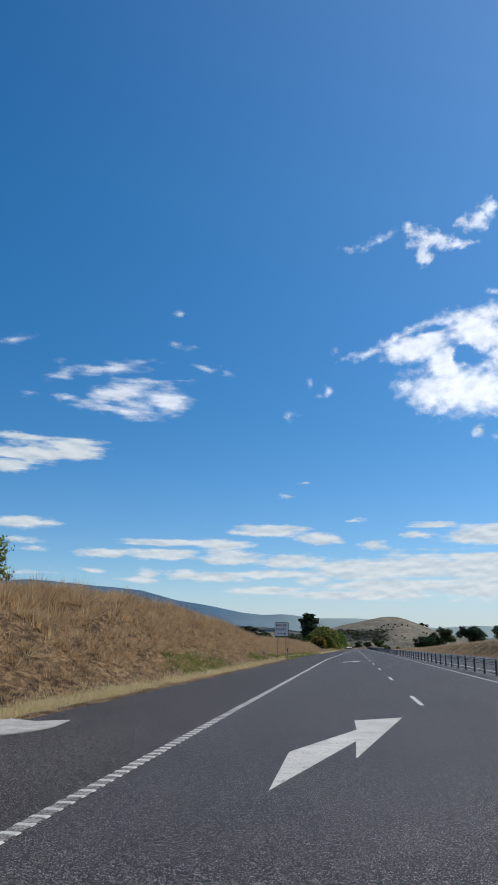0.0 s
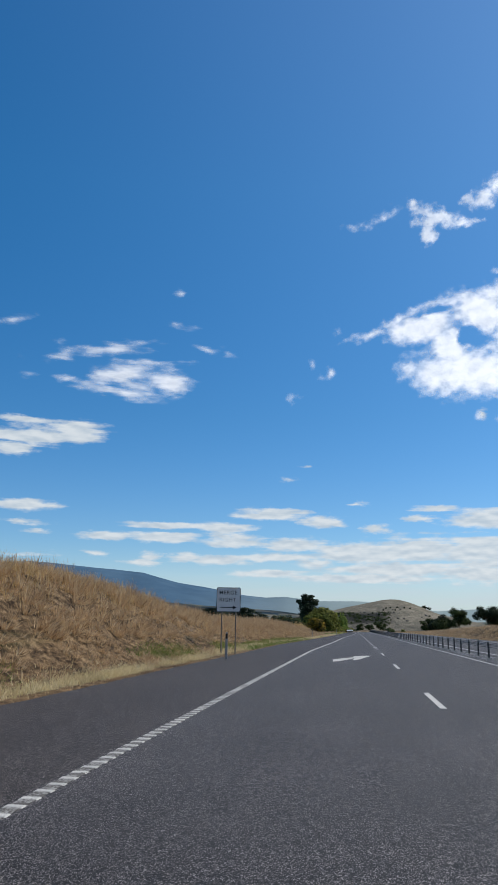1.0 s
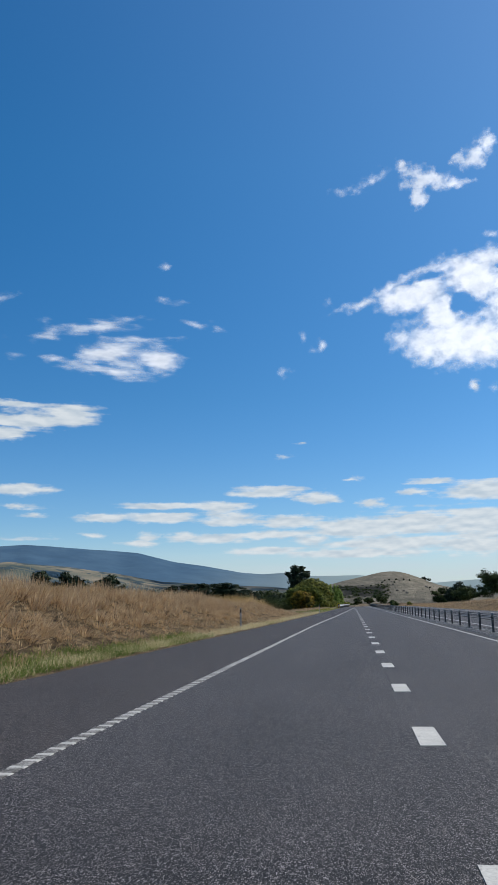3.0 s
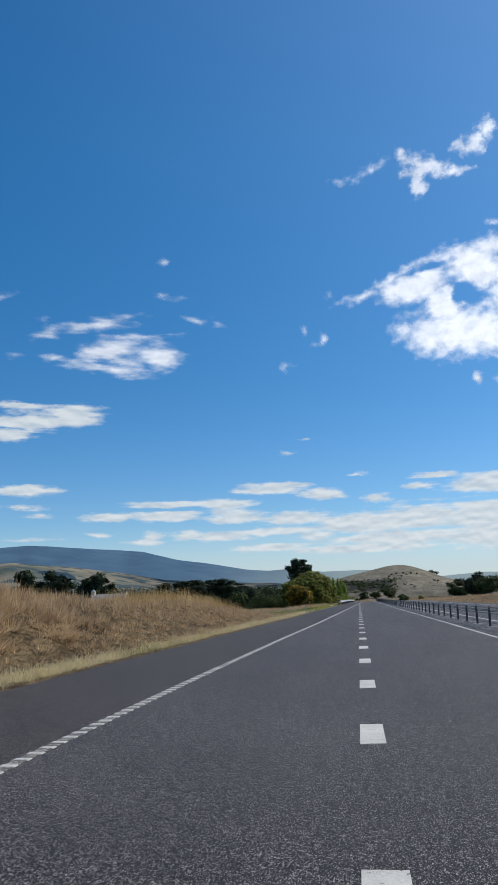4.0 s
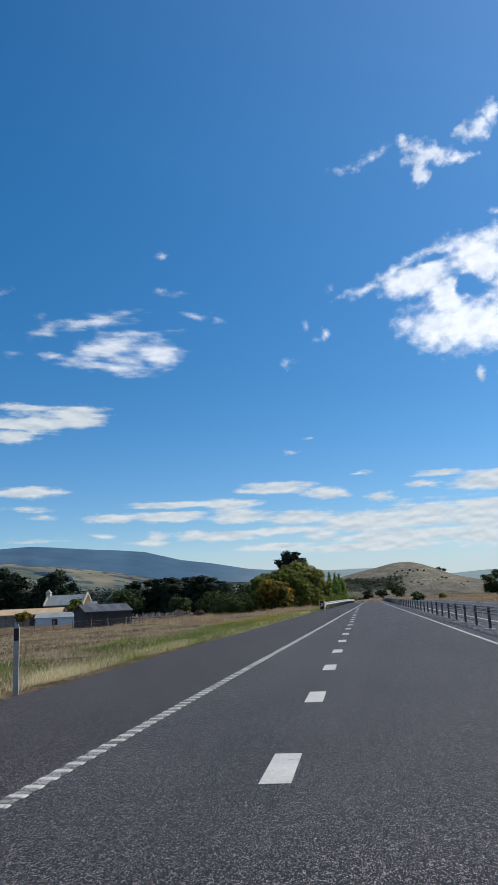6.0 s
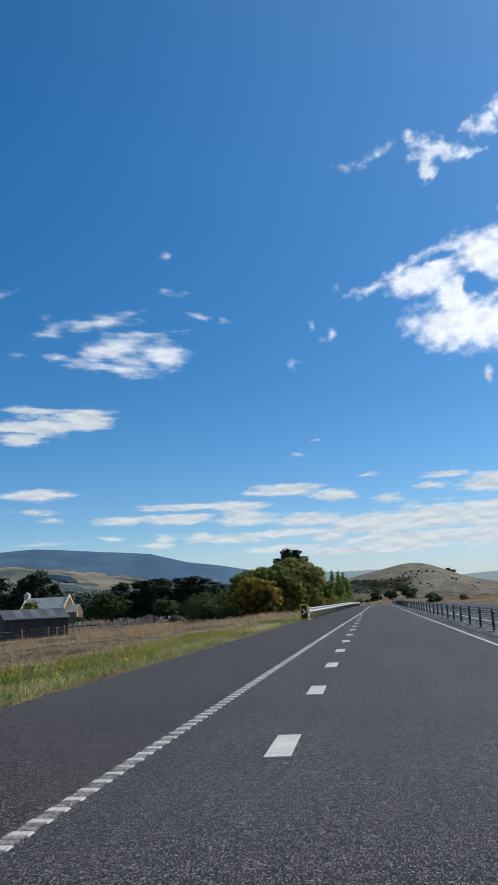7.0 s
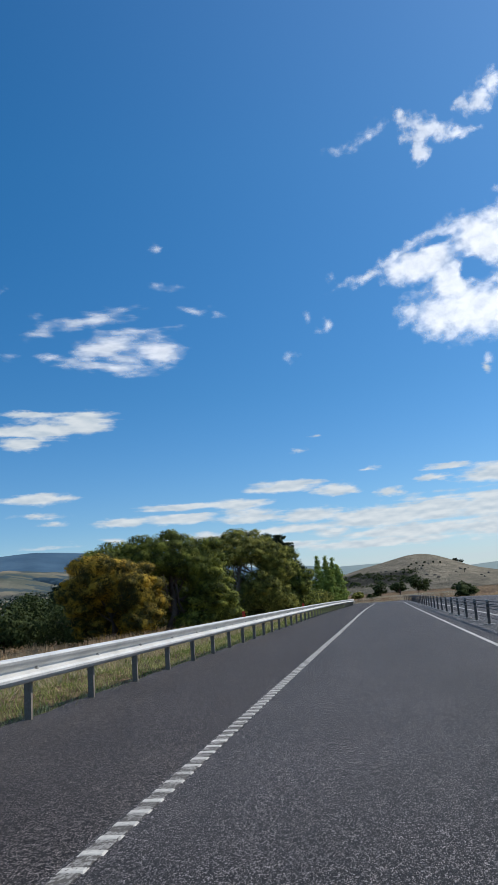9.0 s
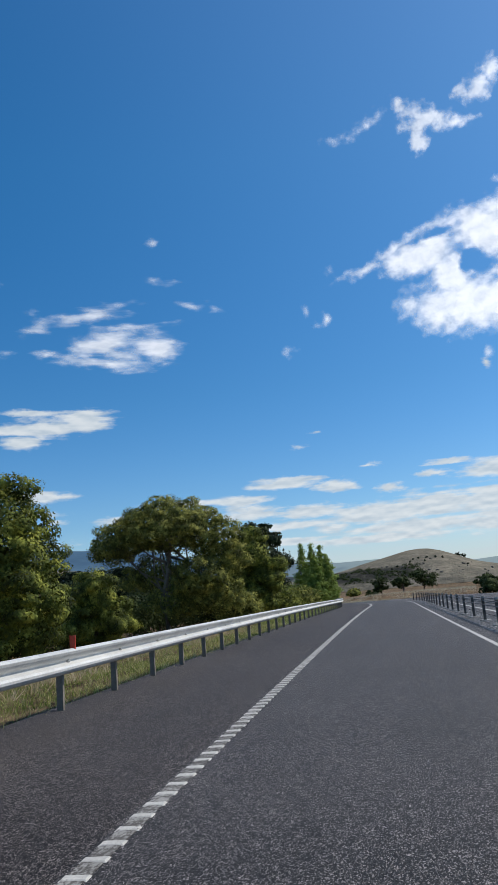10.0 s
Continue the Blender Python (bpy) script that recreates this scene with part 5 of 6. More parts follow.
    for i, (x, y) in enumerate([(52, 1302), (60, 1304), (71, 1306), (83, 1304), (92, 1303), (48, 1285), (66, 1280), (30, 1270), (22, 1262), (40, 1255), (120, 1270), (-60, 1250), (-30, 1240), (2, 1245)]):
        tree("shrub", "small dark tree on the dry hill", (x, y, hill_z(x, y) - 1.2), spread(170 + i, 3, 0.9, 1.2, 2.5, 1.1), 160, 0.7, PINE, BARK, 0.2, 170 + i, group="trees dotting the hill", limbs=2)
    tree("tree_clump", "dark clump of trees on the hill's shoulder", (134, 1500, hill_z(134, 1500) - 1.5), [(-5, 0, 4.5, 4, 4, 3.2), (0, 0, 5, 5, 4, 3.6), (5.5, 0, 3.6, 4, 4, 2.6)], 500, 1.3, PINE, BARK, 0.4, 190)
    for i, (x, y) in enumerate([(-70.0, 226.0), (-64.0, 221.0), (-75.0, 231.0)]):
        tree("shrub", "dark straggly garden bush by the farm buildings", (x, y), spread(210 + i, 5, 1.6, 1.0, 2.6, 1.2), 3000, 0.25, GUM, BARK, 0.1, 210 + i, category="shrub", group="bushes by the farm")
    tree("shrub", "small golden-leaved garden shrub by the farm building", (-62.8, 238.0), spread(214, 6, 1.0, 1.2, 3.0, 0.9), 5000, 0.12, WATTLE, BARK, 0.08, 214, category="shrub")
    tree("shrub", "dark rounded bush at the edge of the farmyard", (-61.5, 215.0), spread(215, 6, 1.6, 0.9, 2.4, 1.2), 6000, 0.14, ELM, BARK, 0.1, 215, category="shrub")
    tree("garden_tree", "light green leafy tree behind the farm sheds", (-60.4, 259.7), spread(216, 8, 1.5, 1.4, 5.0, 1.1), 6000, 0.17, OLIVE, BARK, 0.14, 216)
    for i, (x, y, r) in enumerate([(-37.0, 256.0, 1.0), (-33.6, 259.0, 0.85)]):
        tree("shrub", "bare brown twiggy shrub beside the paling fence", (x, y), spread(230 + i, 6, r, 0.5, 1.5, 0.6), 5000, 0.09, TWIG, BARK, 0.06, 230 + i, category="shrub", group="bare shrubs by the fence", gaps=0.2)
    tree("roadside_tree", "green leafy tree behind the bank", (-23.0, -35.0), spread(200, 7, 1.9, 2.6, 5.4, 1.5), 22000, 0.1, OLIVE, BARK, 0.18, 200)


# ---------------------------------------------------------------- road furniture
def text_mesh(words, size, mat, parent, m, label):
    curve = bpy.data.curves.new("lettering", "FONT")
    curve.body, curve.size, curve.extrude, curve.align_x, curve.align_y, curve.space_character = words, size, 0.0015, "CENTER", "CENTER", 1.12
    curve.offset = 0.002
    flat = bpy.data.objects.new("lettering", curve)
    scene.collection.objects.link(flat)
    me = bpy.data.meshes.new_from_object(flat.evaluated_get(bpy.context.evaluated_depsgraph_get()))
    bpy.data.objects.remove(flat)
    me.materials.clear()
    me.materials.append(mat)
    ob = new("lettering", me)
    ob.parent, ob.matrix_local = parent, m
    return tagged(ob, label)


def rounded(w, h, r, steps=4):
    pts = []
    for cx, cz, a0 in ((w / 2 - r, h / 2 - r, 0), (-w / 2 + r, h / 2 - r, 90), (-w / 2 + r, -h / 2 + r, 180), (w / 2 - r, -h / 2 + r, 270)):
        pts += [(cx + r * math.cos(radians(a0 + 90 * k / steps)), cz + r * math.sin(radians(a0 + 90 * k / steps))) for k in range(steps + 1)]
    return pts


def merge_sign():
    x, y = -6.95, -11.7
    g = ground_z(x, y)
    ob = thing("merge_sign", (x, y, g), "white square merging-traffic sign on two steel posts", "road sign", turn=2.0)
    mid = 2.34 - g
    for side in (-0.3, 0.34):
        part("post", tube(bmesh.new(), [(side, 0.03, -0.3), (side, 0.03, mid + 0.4)], [0.03, 0.03], 10), RAIL_POST, ob, "thin rusty-brown steel post")
    panel = part("panel", prism(bmesh.new(), [(a, mid + b) for a, b in rounded(1.1, 1.1, 0.06)], -0.012, 0.0), WHITE_BOARD, ob, "white sign panel")
    rim_out, rim_in = rounded(1.1, 1.1, 0.06), rounded(1.04, 1.04, 0.04)
    bm = bmesh.new()
    a = [bm.verts.new((p, -0.0145, mid + q)) for p, q in rim_out]
    b = [bm.verts.new((p, -0.0145, mid + q)) for p, q in rim_in]
    for i in range(len(a)):
        j = (i + 1) % len(a)
        bm.faces.new((a[i], a[j], b[j], b[i]))
    part("border", bm, BLACK, panel, "black border")
    text_mesh("MERGE", 0.245, BLACK, panel, pose(-0.02, -0.015, mid + 0.31, 90), "black capital letters")
    text_mesh("RIGHT", 0.245, BLACK, panel, pose(-0.04, -0.015, mid - 0.01, 90), "black capital letters")
    outline = [(-0.37, -0.32), (0.2, -0.32), (0.2, -0.25), (0.37, -0.34), (0.2, -0.43), (0.2, -0.36), (-0.37, -0.36)]
    part("arrow", prism(bmesh.new(), [(p, mid + q) for p, q in outline], -0.015, -0.0125), BLACK, panel, "black arrow pointing right")


def delineator(x, y):
    ob = thing("delineator_post", (x, y, ground_z(x, y)), "white flexible road delineator post with a dark reflector band", "guide post", "delineators along the verge", turn=3.0)
    outline = [(-0.04, -0.2), (0.04, -0.2), (0.042, 0.97), (0.026, 1.02), (-0.026, 1.02), (-0.042, 0.97)]
    bm = prism(bmesh.new(), outline, -0.012, 0.012)
    part("post", bm, PLASTIC, ob)
    part("reflector", box(bmesh.new(), -0.038, 0.038, -0.017, -0.0125, 0.78, 0.96), BLACK, ob, "dark brown reflector band")


RAIL = [(171, -3.2), (190, -2.78), (205, -2.6), (220, -2.5), (500, -2.5)]


def rail_x(y):
    return along(RAIL, y) + drift(y)


def guard_rail():
    y0, y1 = 171.0, 303.0
    ob = thing("guard_rail", (rail_x(y0), y0, ground_z(rail_x(y0), y0)), "galvanised steel W-beam guard rail on steel posts", "guard rail")
    origin = Matrix.Translation(-ob.matrix_world.translation)
    # the W of the beam: (towards the road, height)
    w = [(0.0, 0.72), (0.035, 0.737), (0.07, 0.725), (0.08, 0.702), (0.07, 0.672), (0.03, 0.63), (-0.012, 0.595), (-0.012, 0.578), (0.06, 0.543), (0.08, 0.518), (0.078, 0.49), (0.05, 0.455), (0.0, 0.435)]
    y = y0
    while y < y1 - 0.1:
        bm = bmesh.new()
        rings = []
        for yy in (y, y + 2, y + 4.06):
            proud = 0.003 if yy == y + 4.06 else 0.0
            ring = [bm.verts.new(origin @ Vector((rail_x(yy) + 0.12 + u + proud, yy, road_z(yy) + v))) for u, v in w]
            ring += [bm.verts.new(origin @ Vector((rail_x(yy) + 0.12 + u - 0.006, yy, road_z(yy) + v))) for u, v in reversed(w)]
            rings.append(ring)
        for a, b in zip(rings, rings[1:]):
            for i in range(len(a)):
                j = (i + 1) % len(a)
                bm.faces.new((a[i], a[j], b[j], b[i]))
        bmesh.ops.recalc_face_normals(bm, faces=bm.faces)
        part("rail", bm, ZINC, ob, smooth=False)
        y += 4.0
    # one post, its block and bolt, shared by all
    post = box(bmesh.new(), -0.042, 0.042, -0.006, 0.0, -0.5, 0.7)
    box(post, -0.042, -0.036, 0.0, 0.05, -0.5, 0.7)
    box(post, 0.036, 0.042, 0.0, 0.05, -0.5, 0.7)
    first = part("post", post, RAIL_POST, ob, "dull weathered steel post")
    block = part("block", box(bmesh.new(), -0.035, 0.035, -0.03, 0.03, -0.12, 0.12, 0.008), ZINC_OLD, ob, "dark spacer block")
    bolt = part("bolt", tube(bmesh.new(), [(0, 0, 0), (0.014, 0, 0)], [0.016, 0.013], 8), ZINC, ob)
    k = 0
    y = y0 + 0.3
    while y < y1:
        for src, at in ((first, (rail_x(y), y, road_z(y))), (block, (rail_x(y) + 0.086, y, road_z(y) + 0.585)), (bolt, (rail_x(y) + 0.132, y, road_z(y) + 0.585))):
            o = src if k == 0 else new(src.name.split(".")[0], src.data)
            o.parent = ob
            if k and "label" in src:
                o["label"] = src["label"]
            o.matrix_local = origin @ Matrix.Translation(at)
        k += 1
        y += 2.0
    for y in (202.9, 219.4):
        bm = box(bmesh.new(), -0.006, 0.006, -0.045, 0.045, 0.0, 0.17)
        r = part("reflector", bm, RED, ob, "red plastic reflector standing on the rail")
        r.matrix_local = origin @ pose(rail_x(y) + 0.15, y, road_z(y) + 0.72, 0, 0, 70)
    # loop of tube and a ground strut that tie the blunt end down
    ex, ey = rail_x(y0) + 0.17, y0
    loop = [(ex, ey - 0.62, 0.72), (ex, ey - 0.3, 0.76), (ex, ey + 0.22, 0.78), (ex, ey + 0.26, 0.74), (ex, ey + 0.26, 0.4), (ex, ey + 0.2, 0.36), (ex, ey - 0.3, 0.27), (ex, ey - 0.62, 0.22)]
    part("end_loop", tube(bmesh.new(), [origin @ Vector(p) for p in loop], [0.022] * len(loop), 8), ZINC, ob, "bent galvanised tube at the rail end", smooth=True)
    part("ground_strut", box(bmesh.new(), -0.04, 0.04, -0.5, 1.5, 0.0, 0.07, 0.01), CONCRETE, ob, "pale strut along the ground").matrix_local = origin @ pose(ex - 0.08, ey, 0.0)
    part("end_plate", box(bmesh.new(), -0.05, 0.02, -0.74, -0.66, 0.05, 0.86, 0.006), ZINC, ob, "galvanised bracket behind the hazard board").matrix_local = origin @ pose(ex, ey, 0.0)
    # blunt end with its hazard board
    end = box(bmesh.new(), -0.29, 0.17, -0.06, 0.0, 0.05, 0.97, 0.012)
    board = part("end_board", end, YELLOW, ob, "yellow hazard board on the rail end")
    board.matrix_local = origin @ pose(-3.24, 170.2, 0.0, 0, 0, 0)
    part("panel", box(bmesh.new(), -0.22, 0.1, -0.066, -0.058, 0.13, 0.89), BLACK, board, "black panel")
    chev = [(-0.2, 0.68), (-0.08, 0.68), (0.08, 0.52), (-0.08, 0.36), (-0.2, 0.36), (-0.045, 0.52)]
    part("chevron", prism(bmesh.new(), chev, -0.07, -0.064), WHITE_BOARD, board, "white chevron pointing right")


def rope_barrier():
    ob = thing("wire_rope_barrier", (4.4, -70.0, -0.012), "dark steel wire rope median barrier with slim posts", "safety barrier")
    origin = Matrix.Translation(-ob.matrix_world.translation)
    bm = box(bmesh.new(), -0.04, 0.04, -0.025, 0.025, -0.2, 0.7, 0.006)
    post = part("post", bm, DARK_POST, ob)
    cap = part("cap", box(bmesh.new(), -0.044, 0.044, -0.029, 0.029, 0.64, 0.72, 0.008), ZINC_OLD, ob, "grey post cap with reflector")
    pad_bm = bmesh.new()
    tube(pad_bm, [(0, 0, -0.1), (0, 0, 0.03)], [0.17, 0.165], 12)
    pad = part("pad", pad_bm, CONCRETE, ob, "pale concrete footing")
    k, y = 0, -71.8
    rng = random.Random(2)
    while y < 291:
        at = Matrix.Translation((4.42 + drift(y), y, road_z(y) - 0.012)) @ pose(0, 0, 0, rng.gauss(0, 0.7), rng.gauss(0, 0.7), 0)
        for src in (post, cap, pad):
            o = src if k == 0 else new(src.name.split(".")[0], src.data)
            o.parent = ob
            if k and "label" in src:
                o["label"] = src["label"]
            o.matrix_local = origin @ at
        k += 1
        y += 3.0
    for dx, z in ((0.05, 0.66), (-0.05, 0.6), (0.05, 0.54), (-0.05, 0.48)):
        pts = [origin @ Vector((4.42 + drift(y) + dx, y, road_z(y) + z - 0.012)) for y in np.arange(-76, 292, 3.0)]
        part("wire_rope", tube(bmesh.new(), pts, [0.013] * len(pts), 6), DARK_POST, ob, "dark twisted steel rope")


# ---------------------------------------------------------------- farm and church
def gabled(bm, x0, x1, y0, y1, z0, eave, top):
    """Walls with gables at the ends of a ridge along x."""
    mid = (y0 + y1) / 2
    v = [bm.verts.new(p) for p in ((x0, y0, z0), (x1, y0, z0), (x1, y1, z0), (x0, y1, z0), (x0, y0, eave), (x1, y0, eave), (x1, y1, eave), (x0, y1, eave), (x0, mid, top), (x1, mid, top))]
    for f in ((0, 1, 5, 4), (1, 2, 6, 9, 5), (2, 3, 7, 6), (3, 0, 4, 8, 7), (3, 2, 1, 0), (4, 5, 9, 8), (6, 7, 8, 9)):
        bm.faces.new([v[i] for i in f])
    return bm


def pitch_roof(bm, x0, x1, y0, y1, eave, top, thick=0.12, over=0.25):
    """Two roof slopes with thickness and overhang, ridge along x."""
    mid, half = (y0 + y1) / 2, (y1 - y0) / 2
    slope = (top - eave) / half
    for s in (-1, 1):
        out = [(mid, top), (mid + s * (half + over), eave - slope * over)]
        q = [(x, y, z + dz) for dz in (0.02, thick + 0.02) for x in (x0 - over, x1 + over) for y, z in out]
        v = [bm.verts.new(p) for p in q]
        for f in ((0, 1, 3, 2), (4, 6, 7, 5), (0, 4, 5, 1), (2, 3, 7, 6), (0, 2, 6, 4), (1, 5, 7, 3)):
            bm.faces.new([v[i] for i in f])
    bmesh.ops.recalc_face_normals(bm, faces=bm.faces)
    return bm


def church():
    base = -2.9
    ob = thing("church", (-113.0, 393.0, base), "small old sandstone church with a pale iron roof", "church", turn=-4.0)
    part("wall", gabled(bmesh.new(), -8, 8, -4.2, 4.2, -1.0, 5.6, 9.2), SANDSTONE, ob)
    part("roof", pitch_roof(bmesh.new(), -7.8, 7.6, -4.2, 4.2, 5.6, 9.2, over=0.3), ROOF_IRON, ob, "pale weathered iron roof")
    for x in (-8.1, 8.0):
        bm = bmesh.new()
        v0 = [(-4.6, 5.2), (-4.6, 5.9), (0, 10.2), (4.6, 5.9), (4.6, 5.2), (0, 9.3)]
        a = [bm.verts.new((x - 0.25, y, z)) for y, z in v0]
        b = [bm.verts.new((x + 0.25, y, z)) for y, z in v0]
        for f in ((0, 1, 2, 5), (5, 2, 3, 4)):
            bm.faces.new([a[i] for i in f])
            bm.faces.new([b[i] for i in reversed(f)])
        for i in range(6):
            j = (i + 1) % 6
            bm.faces.new((a[i], b[i], b[j], a[j]))
        bmesh.ops.recalc_face_normals(bm, faces=bm.faces)
        part("gable_coping", bm, PALE_STONE, ob, "pale dressed stone gable coping")
    porch = part("chancel", gabled(bmesh.new(), 8.25, 12.0, -2.8, 2.8, -1.0, 3.9, 6.4), SANDSTONE, ob, "lower sandstone chancel")
    part("roof", pitch_roof(bmesh.new(), 8.3, 11.8, -2.8, 2.8, 3.9, 6.4, over=0.15), ROOF_IRON, porch)
    # end buttresses: sunlight on them is put into a paler stone
    bm = bmesh.new()
    box(bm, 11.9, 12.5, -3.1, -2.4, -1.0, 4.2, 0.05)
    part("buttress", bm, PALE_STONE, porch)
    for y in (-4.6, 4.0):
        part("buttress", box(bmesh.new(), 8.26, 8.9, y, y + 0.7, -1.0, 4.3, 0.06), PALE_STONE, ob, "stone corner buttress coloured pale as if sunlit")
    belfry = part("belfry", box(bmesh.new(), -9.0, -7.3, -0.9, 0.9, 8.2, 10.4, 0.06), PALE_STONE, ob, "small stone belfry")
    bm = bmesh.new()
    bmesh.ops.create_cone(bm, cap_ends=True, segments=4, radius1=1.5, radius2=0.05, depth=1.3, matrix=pose(-8.15, 0, 11.05, 0, 0, 45))
    part("cap", bm, ROOF_IRON, belfry)
    for x in (-5.4, -1.8, 1.8, 5.4):
        part("window", prism(bmesh.new(), [(x - 0.4, 1.6), (x + 0.4, 1.6), (x + 0.4, 3.4), (x, 4.1), (x - 0.4, 3.4)], -4.26, -4.15), DARK_GLASS, ob, "narrow pointed window")
    for x in (-7.2, -3.6, 0.0, 3.6, 7.2):
        part("buttress", box(bmesh.new(), x - 0.35, x + 0.35, -4.9, -4.19, -1.0, 4.2, 0.06), SANDSTONE, ob)
    for i, (x, y) in enumerate([(-120.0, 384.5), (-116.0, 385.5), (-110.0, 385.0), (-104.5, 384.0), (-99.0, 386.0)]):
        tree("shrub", "dark leafy bush against the church wall", (x, y), spread(220 + i, 5, 1.3, 0.8, 2.2, 1.1), 1800, 0.3, ELM, BARK, 0.1, 220 + i, category="shrub", group="bushes by the church", limbs=3)
    # headstones
    rng = random.Random(9)
    stone = None
    for i in range(34):
        x, y = rng.uniform(-100, -56), rng.uniform(362, 388)
        m = pose(x, y, ground_z(x, y) - 0.1, rng.gauss(0, 4), rng.gauss(0, 4), rng.gauss(20, 15)) @ Matrix.Scale(rng.uniform(0.55, 1.0), 4)
        if stone is None:
            h = [(-0.4, -0.2), (0.4, -0.2), (0.4, 1.0), (0.25, 1.25), (0, 1.35), (-0.25, 1.25), (-0.4, 1.0)]
            stone = part("headstone", prism(bmesh.new(), h, -0.09, 0.09), WHITE_STONE)
            tagged(stone, "pale upright headstone in the churchyard grass", "headstone", "headstones in the churchyard")
            stone.matrix_world = m
        else:
            copy_thing(stone, m)


def farm_shed():
    ob = thing("farm_shed", (-36.8, 206.6, -1.75), "dark brown corrugated iron farm shed with skylights", "shed", turn=38.0)
    part("wall", gabled(bmesh.new(), -3.4, 3.4, -2.6, 2.6, -0.3, 2.35, 3.3), SHED_DARK, ob)
    roof = part("roof", pitch_roof(bmesh.new(), -3.4, 3.4, -2.6, 2.6, 2.35, 3.3, 0.06, 0.2), SHED_ROOF, ob, "grey iron roof")
    slope = 0.95 / 2.6
    for x in (-2.2, -0.4, 1.4):
        bm = bmesh.new()
        q = [(x, -2.5), (x + 0.9, -2.5), (x + 0.9, -0.3), (x, -0.3)]
        low = [bm.verts.new((a, b, 3.3 + slope * b + 0.086)) for a, b in q]
        high = [bm.verts.new((a, b, 3.3 + slope * b + 0.1)) for a, b in q]
        bm.faces.new(high)
        for i in range(4):
            j = (i + 1) % 4
            bm.faces.new((low[i], low[j], high[j], high[i]))
        part("skylight", bm, SKYLIGHT, roof, "cloudy translucent skylight sheet")
    rib = box(bmesh.new(), -0.035, 0.035, -0.035, 0.0, -0.3, 2.33)
    first = None
    for i in range(22):
        m = Matrix.Translation((-3.25 + 0.31 * i, -2.602, 0))
        if first is None:
            first = part("cladding_rib", rib, SHED_DARK, ob)
        else:
            o = new("cladding_rib", first.data)
            o.parent = ob
            o.matrix_local = m
            continue
        first.matrix_local = m
    for i in range(16):
        o = new("cladding_rib", first.data)
        o.parent = ob
        o.matrix_local = pose(3.402, -2.35 + 0.31 * i, 0, 0, 0, 90)


def outbuildings():
    ob = thing("farm_building", (-67.0, 250.0, -1.9), "long low farm building with a tan iron roof", "building", turn=8.0)
    part("wall", gabled(bmesh.new(), -7.5, 7.0, -2.6, 2.6, -0.3, 2.3, 3.3), TIMBER, ob)
    part("roof", pitch_roof(bmesh.new(), -7.5, 7.0, -2.6, 2.6, 2.3, 3.3, 0.08, 0.35), TAN_ROOF, ob, "tan iron roof")
    part("door", box(bmesh.new(), 1.0, 3.2, -2.66, -2.58, 0.0, 2.0, 0.01), SHED_DARK, ob, "dark sliding door")
    ob = thing("garden_shed", (-56.2, 238.0, -2.2), "small pale blue clad shed with a grey roof", "shed", turn=12.0)
    part("wall", gabled(bmesh.new(), -3.5, 3.5, -2.0, 2.0, -0.3, 1.9, 2.7), PALE_CLAD, ob)
    part("roof", pitch_roof(bmesh.new(), -3.5, 3.5, -2.0, 2.0, 1.9, 2.7, 0.06, 0.2), ROOF_IRON, ob, "grey iron roof")
    part("door", box(bmesh.new(), -0.5, 0.5, -2.05, -1.98, 0.0, 1.6, 0.01), SHED_DARK, ob, "dark door")
    x, y = -69.5, 242.0
    ob = thing("power_pole", (x, y, ground_z(x, y)), "grey timber power pole with one crossarm", "power pole")
    part("pole", tube(bmesh.new(), [(0, 0, -0.5), (0, 0, 6.2)], [0.16, 0.11], 9), TIMBER, ob)
    part("crossarm", box(bmesh.new(), -0.8, 0.8, -0.06, 0.06, 5.6, 5.72, 0.01), TIMBER, ob)
    for dx in (-0.65, 0.65):
        part("insulator", tube(bmesh.new(), [(dx, 0, 5.72), (dx, 0, 5.86)], [0.05, 0.03], 8), CONCRETE, ob, "pale insulator")


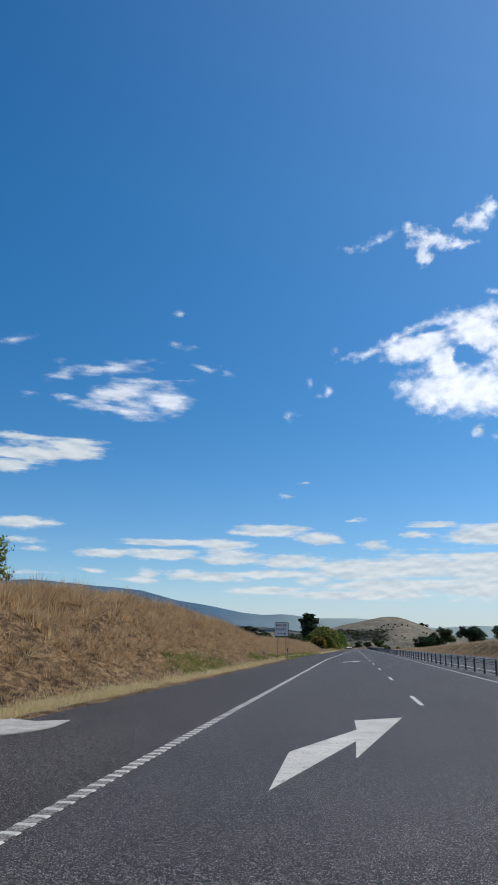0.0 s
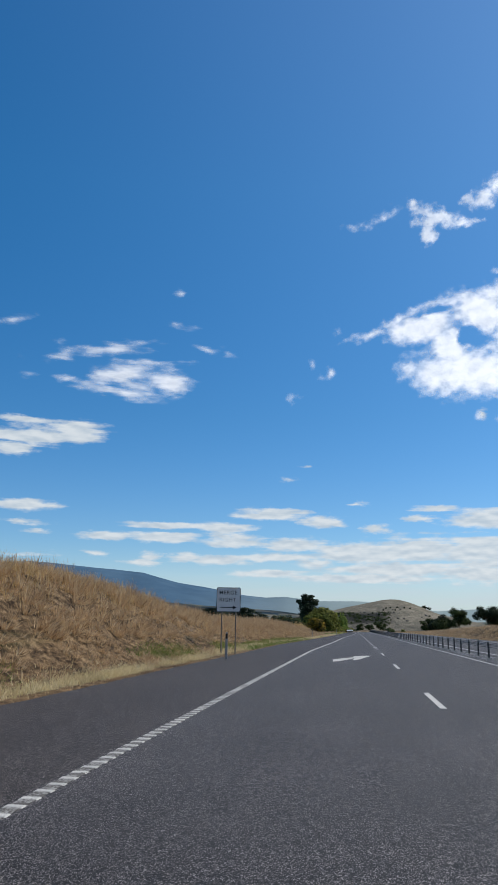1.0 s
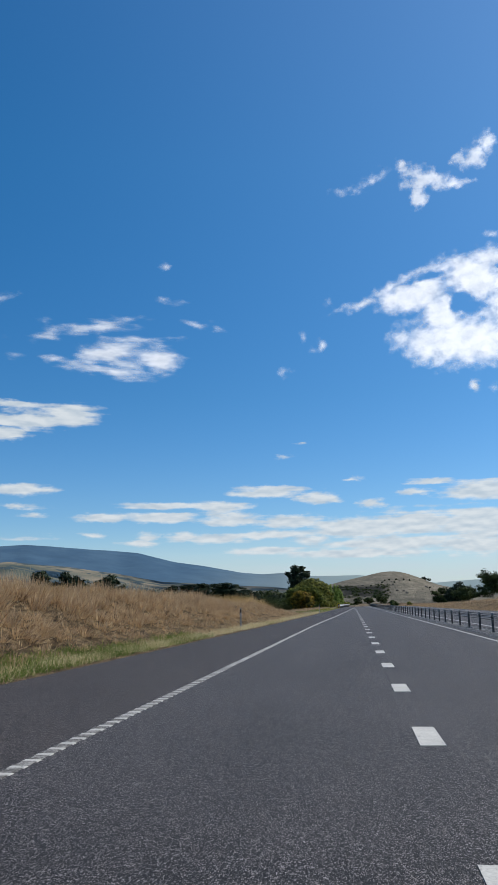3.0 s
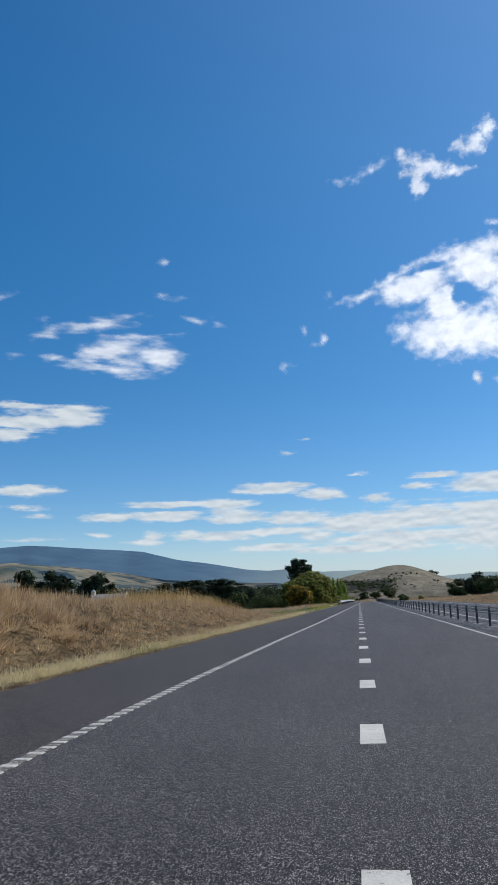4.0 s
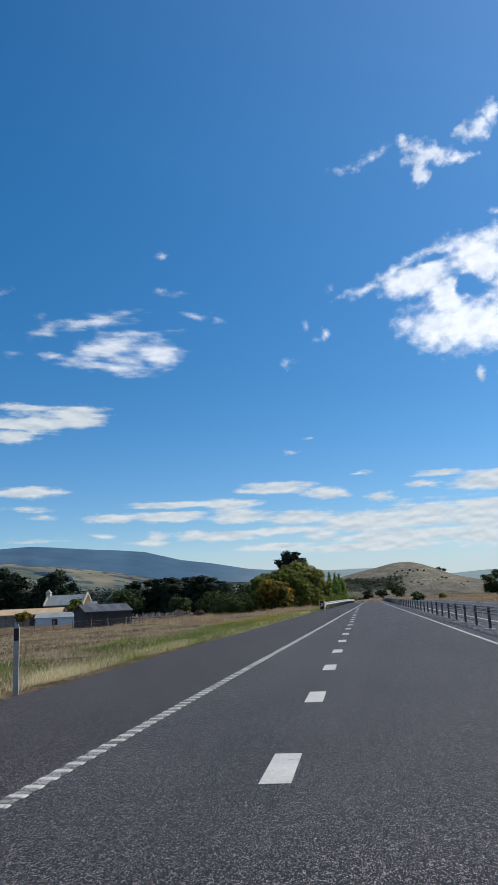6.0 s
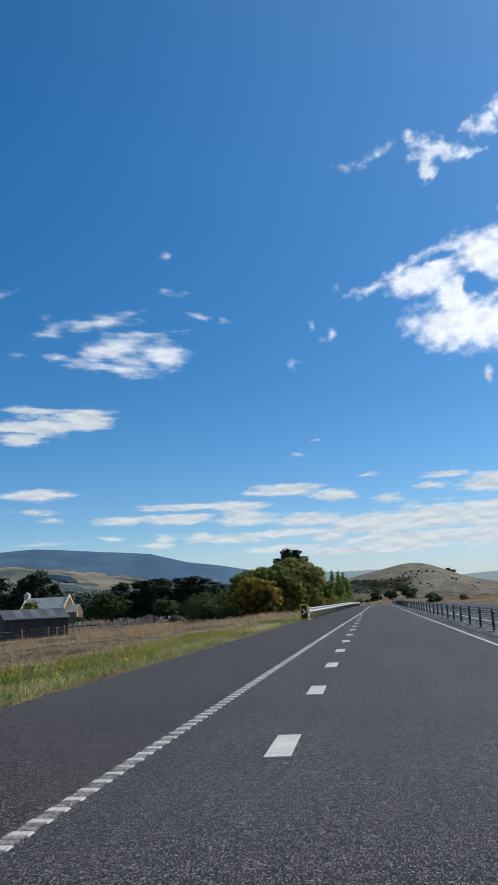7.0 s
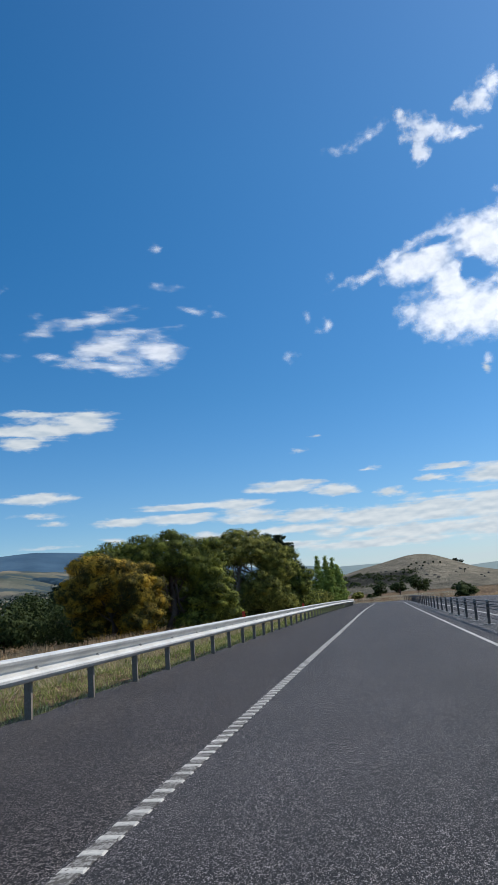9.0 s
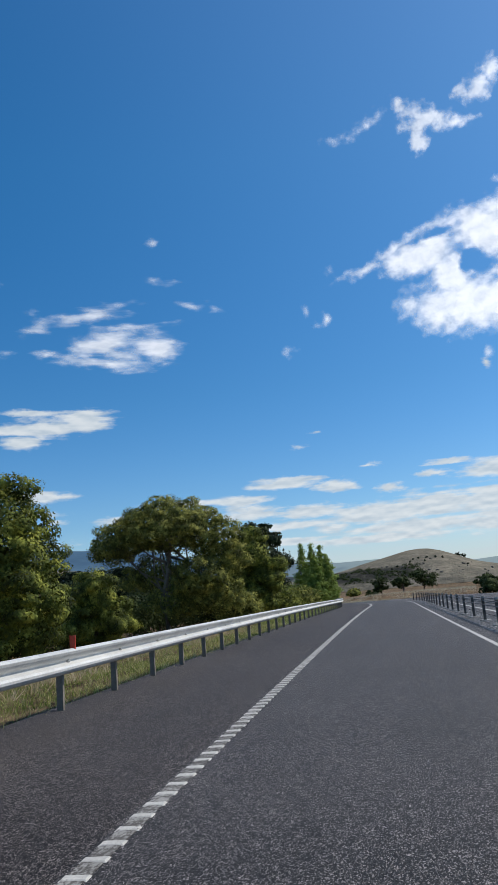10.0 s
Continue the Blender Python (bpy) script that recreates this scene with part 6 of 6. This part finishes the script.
def fence(label, line, gap, seed, rails=3):
    rng = random.Random(seed)
    x, y = line[0]
    ob = thing("post_and_wire_fence", (x, y, ground_z(x, y)), label, "fence")
    origin = Matrix.Translation(-ob.matrix_world.translation)
    shape = tube(bmesh.new(), [(0, 0, -0.3), (0, 0, 0.5), (0.01, 0, 1.15)], [0.078, 0.07, 0.06], 6)
    first, tops = None, []
    for (ax, ay), (bx, by) in zip(line, line[1:]):
        n = max(1, int(math.hypot(bx - ax, by - ay) / gap))
        for i in range(n):
            f = i / n
            px, py = ax + (bx - ax) * f, ay + (by - ay) * f
            pz = ground_z(px, py)
            tops.append(Vector((px, py, pz)))
            m = origin @ pose(px, py, pz, rng.gauss(0, 4), rng.gauss(0, 4), rng.uniform(0, 360)) @ Matrix.Diagonal((1, 1, rng.uniform(0.85, 1.15), 1))
            if first is None:
                first = part("post", shape, TIMBER, ob)
                o = first
            else:
                o = new("post", first.data)
                o.parent = ob
            o.matrix_local = m
    for k in range(rails):
        pts = [origin @ (p + Vector((0.05, 0, 0.35 + 0.33 * k))) for p in tops]
        part("wire", tube(bmesh.new(), pts, [0.006] * len(pts), 4), ZINC_OLD, ob)
    return ob


def side_lane():
    """The lane beyond the fence, in front of the churchyard."""
    verts, faces = [], []
    pts = [(-130, 272, 7.0), (-95, 270, 7.0), (-72, 268, 7.0), (-58, 266, 6.5), (-48, 265, 5.5), (-40, 267, 4.0), (-34, 276, 2.2)]
    for x, y, half in pts:
        for s in (-1, 1):
            px, py = x + 0.3 * s * half, y + s * half
            verts.append((px, py, ground_z(px, py) + 0.12))
    for i in range(len(pts) - 1):
        faces.append((2 * i, 2 * i + 2, 2 * i + 3, 2 * i + 1))
    low = [(x, y, z - 0.4) for x, y, z in verts]
    n = len(verts)
    sides = []
    for i in range(len(pts) - 1):
        sides += [(2 * i, n + 2 * i, n + 2 * i + 2, 2 * i + 2), (2 * i + 3, n + 2 * i + 3, n + 2 * i + 1, 2 * i + 1)]
    tagged(mesh_object("lane", verts + low, faces + sides, GRAVEL), "grey gravel lane in front of the churchyard", "lane", kind="structure")


build_ground()
build_roads()
build_far()
build_clouds()
guard_rail()
rope_barrier()
merge_sign()
for x, y in ((-5.95, -18.4), (-6.25, 49.6), (-4.55, 106.2)):
    delineator(x, y)
church()
farm_shed()
outbuildings()
side_lane()
fence("leaning grey timber posts of a wire fence in the paddock", [(-46, 181), (-29.5, 194), (-30.5, 215), (-33, 250)], 2.2, 3)
fence("close-set grey timber paling posts along the lane", [(-33.5, 244), (-52, 281), (-78, 289), (-120, 292)], 1.1, 4)
build_trees()
build_grass()
